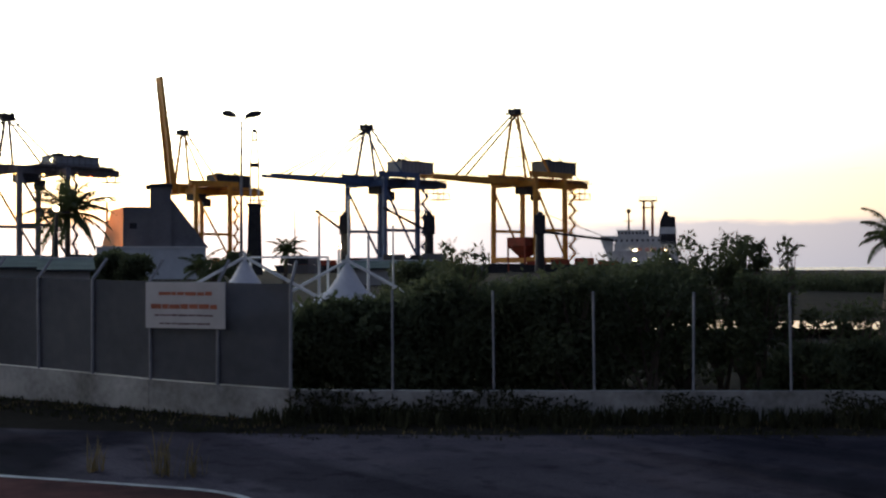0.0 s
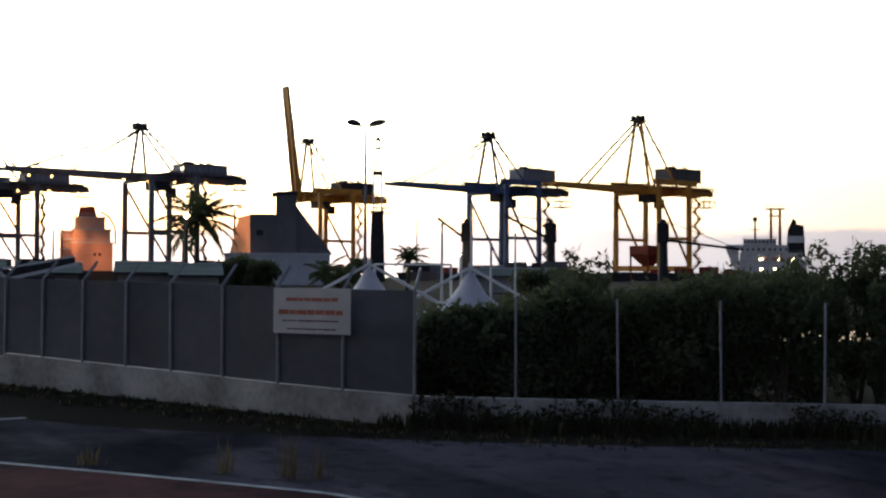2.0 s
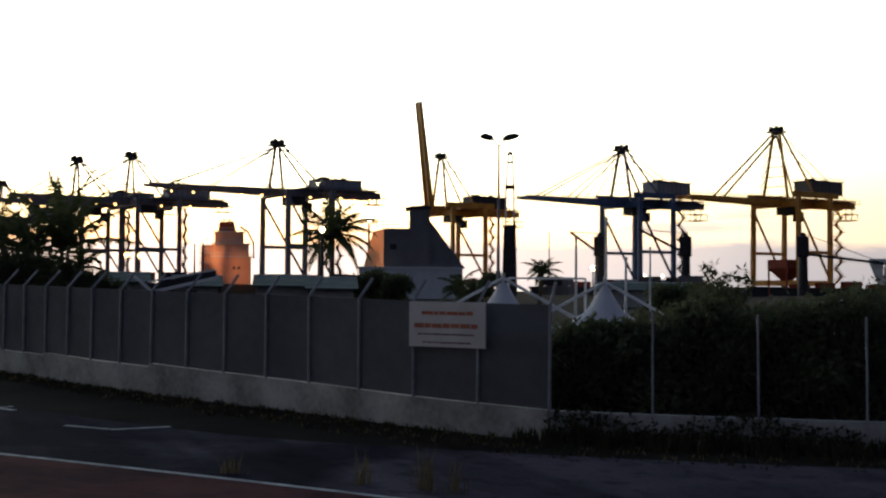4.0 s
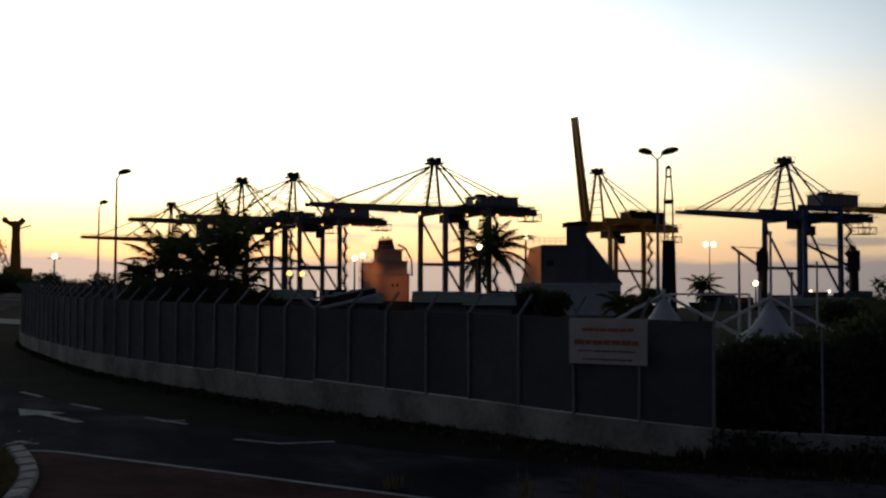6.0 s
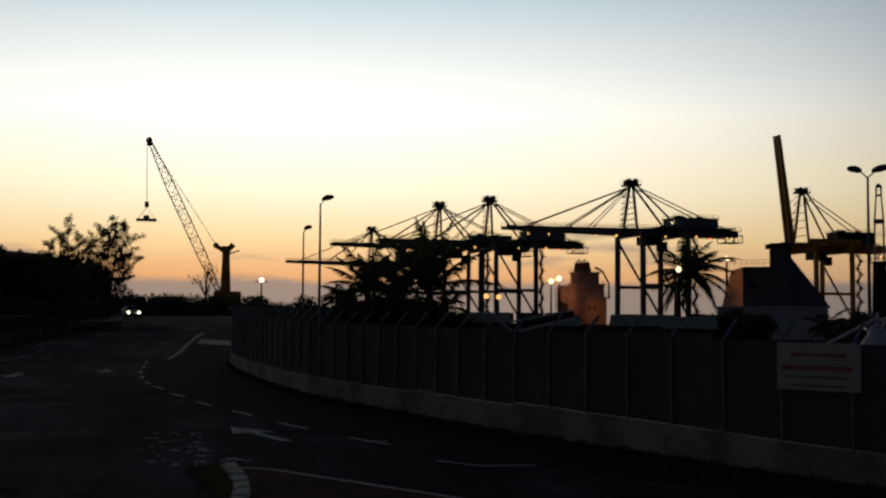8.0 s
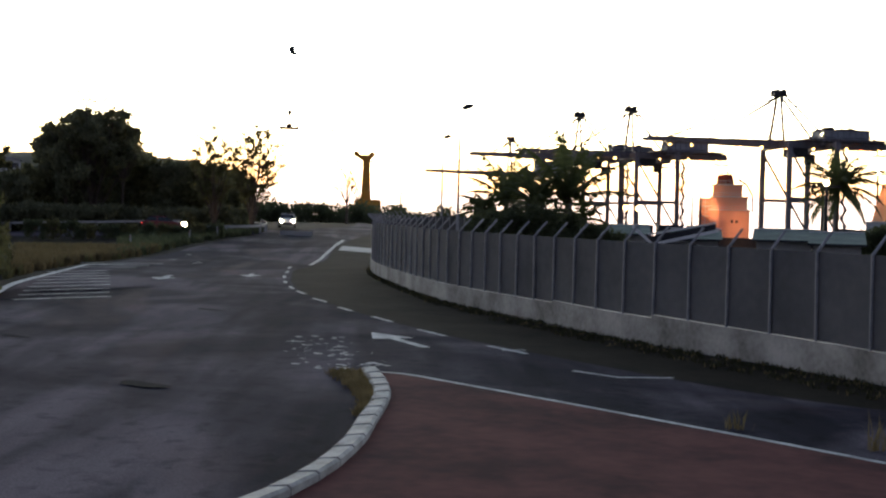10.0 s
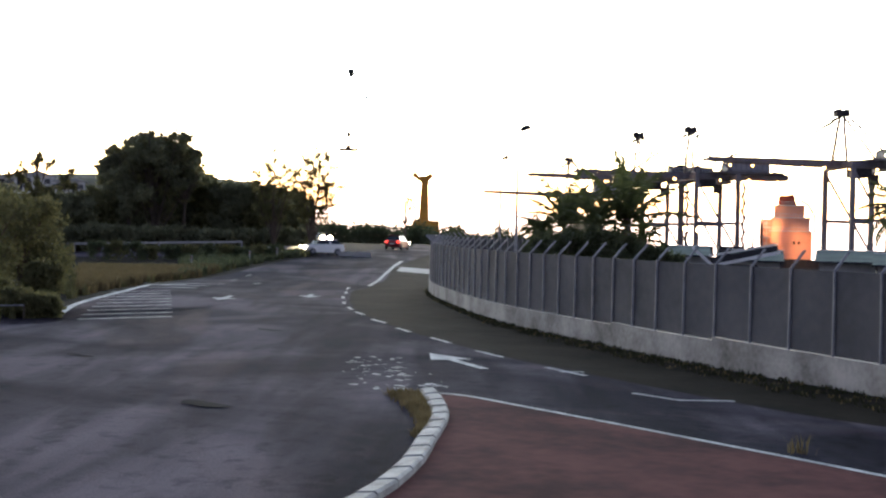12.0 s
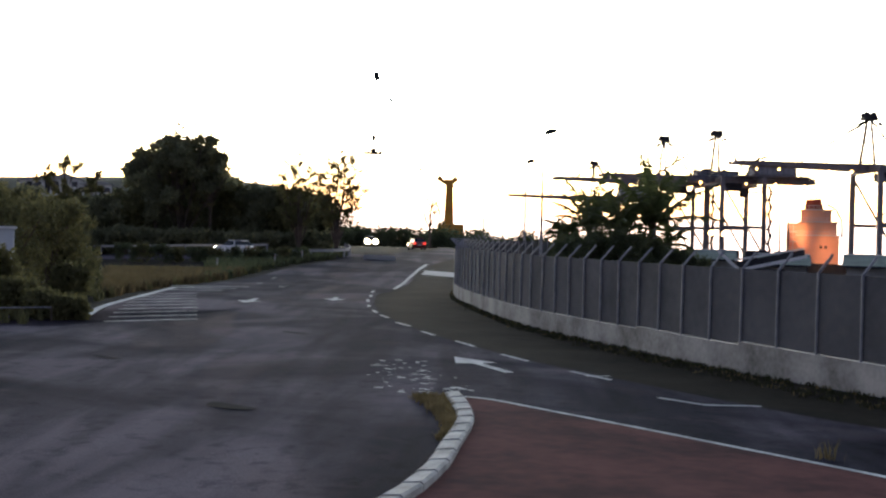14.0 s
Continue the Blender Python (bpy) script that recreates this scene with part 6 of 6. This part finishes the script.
for b, e, dist, rad in ((32.4, 1.1, 80, 1.7), (31.3, 1.45, 82, 1.9), (30.2, 1.45, 80, 1.8), (29.1, .9, 82, 1.6), (28.0, .5, 80, 1.4), (33.4, .7, 78, 1.2), (27.2, .1, 80, 1.2)):
    n += 1
    p = spot(b, e, dist)
    shrub(p.x, p.y, p.z, rad, n, M_LEAF, "dark shrub at the foot of the palms", per=260, size=.28)

# ---- traffic at the bend ----
def car(name, label, paint, lit=True, tail=M_TAIL, lamp=.24):
    """A small hatchback; x forward, wheels on z = 0."""
    ob = thing(name, label, "car", group="cars")
    prof = ((-1.98, .38), (-2.02, .62), (-1.95, .95), (-1.55, 1.0), (1.05, .95), (1.75, .80), (2.0, .62), (2.02, .36), (1.6, .22), (-1.6, .22))
    bm = bmesh.new()
    rows = []
    for y, k in ((-.84, .96), (-.80, 1.0), (.80, 1.0), (.84, .96)):
        rows.append([bm.verts.new((x * k, y, z * (1 if k == 1 else .97))) for x, z in prof])
    for a, b in zip(rows, rows[1:]):
        for k in range(len(prof)):
            bm.faces.new((a[k], a[(k + 1) % len(prof)], b[(k + 1) % len(prof)], b[k]))
    bm.faces.new(rows[0])
    bm.faces.new(rows[-1][::-1])
    bmesh.ops.recalc_face_normals(bm, faces=bm.faces)
    bmesh.ops.bevel(bm, geom=list(bm.edges), offset=.035, segments=1, affect="EDGES")
    part("body", bm, paint, ob)
    bm = bmesh.new()
    low, high = ((-1.75, .97), (1.0, .95)), ((-1.25, 1.44), (.25, 1.45))
    v = [bm.verts.new(c) for c in ((low[0][0], -.76, .96), (low[1][0], -.76, .94), (low[1][0], .76, .94), (low[0][0], .76, .96),
                                   (high[0][0], -.58, 1.42), (high[1][0], -.58, 1.43), (high[1][0], .58, 1.43), (high[0][0], .58, 1.42))]
    for q in ((4, 5, 6, 7), (0, 1, 5, 4), (1, 2, 6, 5), (2, 3, 7, 6), (3, 0, 4, 7)):
        bm.faces.new([v[i] for i in q])
    bmesh.ops.recalc_face_normals(bm, faces=bm.faces)
    part("cabin_glass", bm, M_GLASS, ob, "dark glazed cabin")
    bm = box(bmesh.new(), -1.32, -.62, 1.40, .28, .62, 1.47, .03)
    part("roof", bm, paint, ob)
    for x in (-.55, ):
        for y in (-1, 1):
            part("pillar", beam(bmesh.new(), (x, y * .77, .95), (x, y * .60, 1.44), .09), paint, ob)
    for x in (-1.25, 1.25):
        for y in (-.80, .80):
            bm = bmesh.new()
            tube(bm, [(x, y - .1, .31), (x, y + .1, .31)], .31, 16)
            w = part("wheel", bm, M_DARK, ob, "black tyre")
            bm = bmesh.new()
            tube(bm, [(x, y - .11, .31), (x, y + .11, .31)], .19, 10)
            part("rim", bm, M_POST, w)
    for y in (-.62, .62):
        bm = bmesh.new()
        # lit balls are larger than the lamps: their glare is put into the size
        bmesh.ops.create_icosphere(bm, subdivisions=2, radius=lamp if lit else .11, matrix=Matrix.Translation((1.93, y, .66)))
        part("headlight", bm, M_HEAD if lit else M_POST, ob, "lit headlight" if lit else "", True)
        part("tail_light", box(bmesh.new(), -2.03, y - .12, .70, -1.93, y + .12, .90, .02), tail, ob, "red tail light")
    part("bumper", box(bmesh.new(), 1.9, -.8, .3, 2.06, .8, .5, .04), M_DARK, ob)
    part("number_plate", box(bmesh.new(), -2.05, -.25, .52, -2.0, .25, .63), M_WHITE, ob)
    return ob


M_CAR_WHITE = mat("white_car_paint", (.85, .85, .85), .3, col2=(.78, .78, .78), spec=.5)
M_CAR_GREY = mat("silver_car_paint", (.45, .45, .46), .3, .4, col2=(.38, .38, .39), spec=.5)
M_CAR_RED = mat("maroon_car_paint", (.22, .03, .03), .3, col2=(.17, .025, .025), spec=.5)
car_white = car("car", "white hatchback with lit headlights turning off the road", M_CAR_WHITE, True, M_TAIL_OFF, .15)
car_lit = car("car", "silver hatchback approaching with bright headlights", M_CAR_GREY, True, M_TAIL, .36)
car_red = car("car", "maroon hatchback driving away with red tail lights", M_CAR_RED)
# rows of seconds, bearing, distance
DRIVE_WHITE = [(0, 49.0, 225), (4, 46.6, 185), (6, 44.9, 160), (7, 43.76, 147), (7.4, 43.36, 143), (7.8, 43.05, 139.5), (8.2, 42.84, 136), (8.6, 42.64, 132.5), (9.2, 42.41, 127),
               (9.8, 42.35, 121), (10.5, 42.45, 114.5), (11.3, 42.87, 108.5), (11.7, 43.2, 106.3), (12.1, 43.6, 105.6), (12.5, 44.25, 106), (12.9, 45.16, 107), (13.3, 46.24, 108.5), (13.7, 47.44, 110), (14, 48.7, 112)]
DRIVE_LIT = [(0, 54, 320), (5, 49.5, 265), (9, 46.2, 218), (10.5, 44.7, 200), (11.3, 43.75, 191), (11.7, 43.63, 187.5), (12.1, 43.3, 183.5), (12.5, 42.97, 179.5), (12.9, 42.66, 175.5), (13.3, 42.53, 172), (13.7, 42.43, 168.5), (14, 42.37, 166)]
DRIVE_RED = [(0, 95, 132), (5, 70, 122), (7.5, 59, 116), (9.2, 52.3, 113.5), (10, 48.0, 112), (10.6, 44.8, 111.8), (11.0, 42.7, 113), (11.3, 41.4, 114.5), (11.7, 40.4, 117), (12.1, 39.88, 120.2), (12.5, 39.65, 124),
             (12.9, 39.6, 128), (13.3, 39.71, 132), (13.7, 39.95, 136.5), (14, 40.2, 140)]
for vehicle in (car_white, car_lit, car_red):
    vehicle.scale = (.92, .92, .92)
# side road on which they turn off
SIDE = spline([polar(40.4, 112), polar(42.5, 109.3), polar(44.5, 108.4), polar(47, 109), polar(50, 111), polar(56, 113), polar(66, 118), polar(80, 126)], 6)
tagged(part("side_road", stripe(bmesh.new(), SIDE, 9.0, -.012, Vector((0, 0, 0))), M_ASPHALT), "grey asphalt side road leaving the bend", "road", kind="structure")

# barriers, guard rail and marker posts at the bend
for b, d in ((42.35, 104), (41.6, 103)):
    ob = thing("concrete_barrier", "low grey concrete barrier block at the bend", "barrier", facing(b, d), group="barriers")
    part("block", prism(bmesh.new(), ((-.7, 0), (-.7, .12), (-.64, .38), (.64, .38), (.7, .12), (.7, 0)), -.2, .2), M_SILO_PALE, ob)
rail = thing("guard_rail", "pale steel guard rail curving along the verge", "guard rail")
line = spline([polar(46.2, 104), polar(45.2, 104.5), polar(44.2, 105.5), polar(43.5, 108), polar(43.35, 113), polar(43.6, 120)], 4)
for a, b in zip(line, line[1:]):
    part("rail", beam(bmesh.new(), (a.x, a.y, zg(a.x, a.y) + .62), (b.x, b.y, zg(b.x, b.y) + .62), .06, .24), M_SILO_PALE, rail)
for a in even(line, 2.0):
    part("post", beam(bmesh.new(), (a.x, a.y, zg(a.x, a.y) - .1), (a.x, a.y, zg(a.x, a.y) + .7), .12), M_POST, rail)
for b, d in ((46.85, 92), (45.6, 98), (49.5, 84)):
    p = polar(b, d)
    ob = thing("marker_post", "short pale roadside marker post", "marker post", pose(p.x, p.y, zg(p.x, p.y)), group="marker posts")
    part("stake", box(bmesh.new(), -.06, -.03, 0, .06, .03, .9, .01), M_SILO_PALE, ob)
    part("reflector", box(bmesh.new(), -.04, -.04, .7, .04, -.028, .8), M_RUST, ob)
far_rail = thing("guard_rail", "long pale steel guard rail behind the side road", "guard rail")
line = spline([polar(47.2, 117), polar(50, 118), polar(53, 119), polar(57, 121)], 5)
for a, b in zip(line, line[1:]):
    part("rail", beam(bmesh.new(), (a.x, a.y, zg(a.x, a.y) + .72), (b.x, b.y, zg(b.x, b.y) + .72), .06, .2), M_SILO_PALE, far_rail)
for a in even(line, 2.6):
    part("post", beam(bmesh.new(), (a.x, a.y, zg(a.x, a.y) - .1), (a.x, a.y, zg(a.x, a.y) + .8), .12), M_POST, far_rail)
pipe = thing("pipe_rail", "low pale pipe rail among the roadside weeds", "rail")
a, b = spot(56.9, -2.78, 41.2), spot(60.5, -2.86, 40.6)
bm = bmesh.new()
tube(bm, [a, b], .02, 8)
part("rail", bm, M_POST, pipe)
for k in (0, .35, .7, 1):
    q = a.lerp(b, k)
    bm = bmesh.new()
    tube(bm, [(q.x, q.y, zg(q.x, q.y) - .1), (q.x, q.y, q.z + .02)], .022, 8)
    part("post", bm, M_BARK, pipe)
cabin = thing("site_cabin", "pale grey site cabin half hidden by weeds", "cabin", facing(59.75, 54))
part("body", box(bmesh.new(), -1.05, 0, 0, 1.2, 2.4, 2.85, .04), M_BASE_PALE, cabin)
part("roof", box(bmesh.new(), -1.15, -.1, 2.85, 1.3, 2.5, 2.95, .02), M_WHITE, cabin)
part("door", box(bmesh.new(), .1, -.03, .15, .9, .02, 2.2), M_SILO_PALE, cabin)


def drive(vehicle, rows):
    """Keys a car along bearings and distances, standing on the ground and heading along its way."""
    pts = [(t, polar(b, d)) for t, b, d in rows]
    out = []
    for i, (t, p) in enumerate(pts):
        way = pts[min(i + 1, len(pts) - 1)][1] - pts[max(i - 1, 0)][1]
        out.append((t, pose(p.x, p.y, zg(p.x, p.y), 0, 0, math.degrees(math.atan2(way.y, way.x)))))
    walk(vehicle, out)


def motions():
    drive(car_white, DRIVE_WHITE)
    drive(car_lit, DRIVE_LIT)
    drive(car_red, DRIVE_RED)


motions()
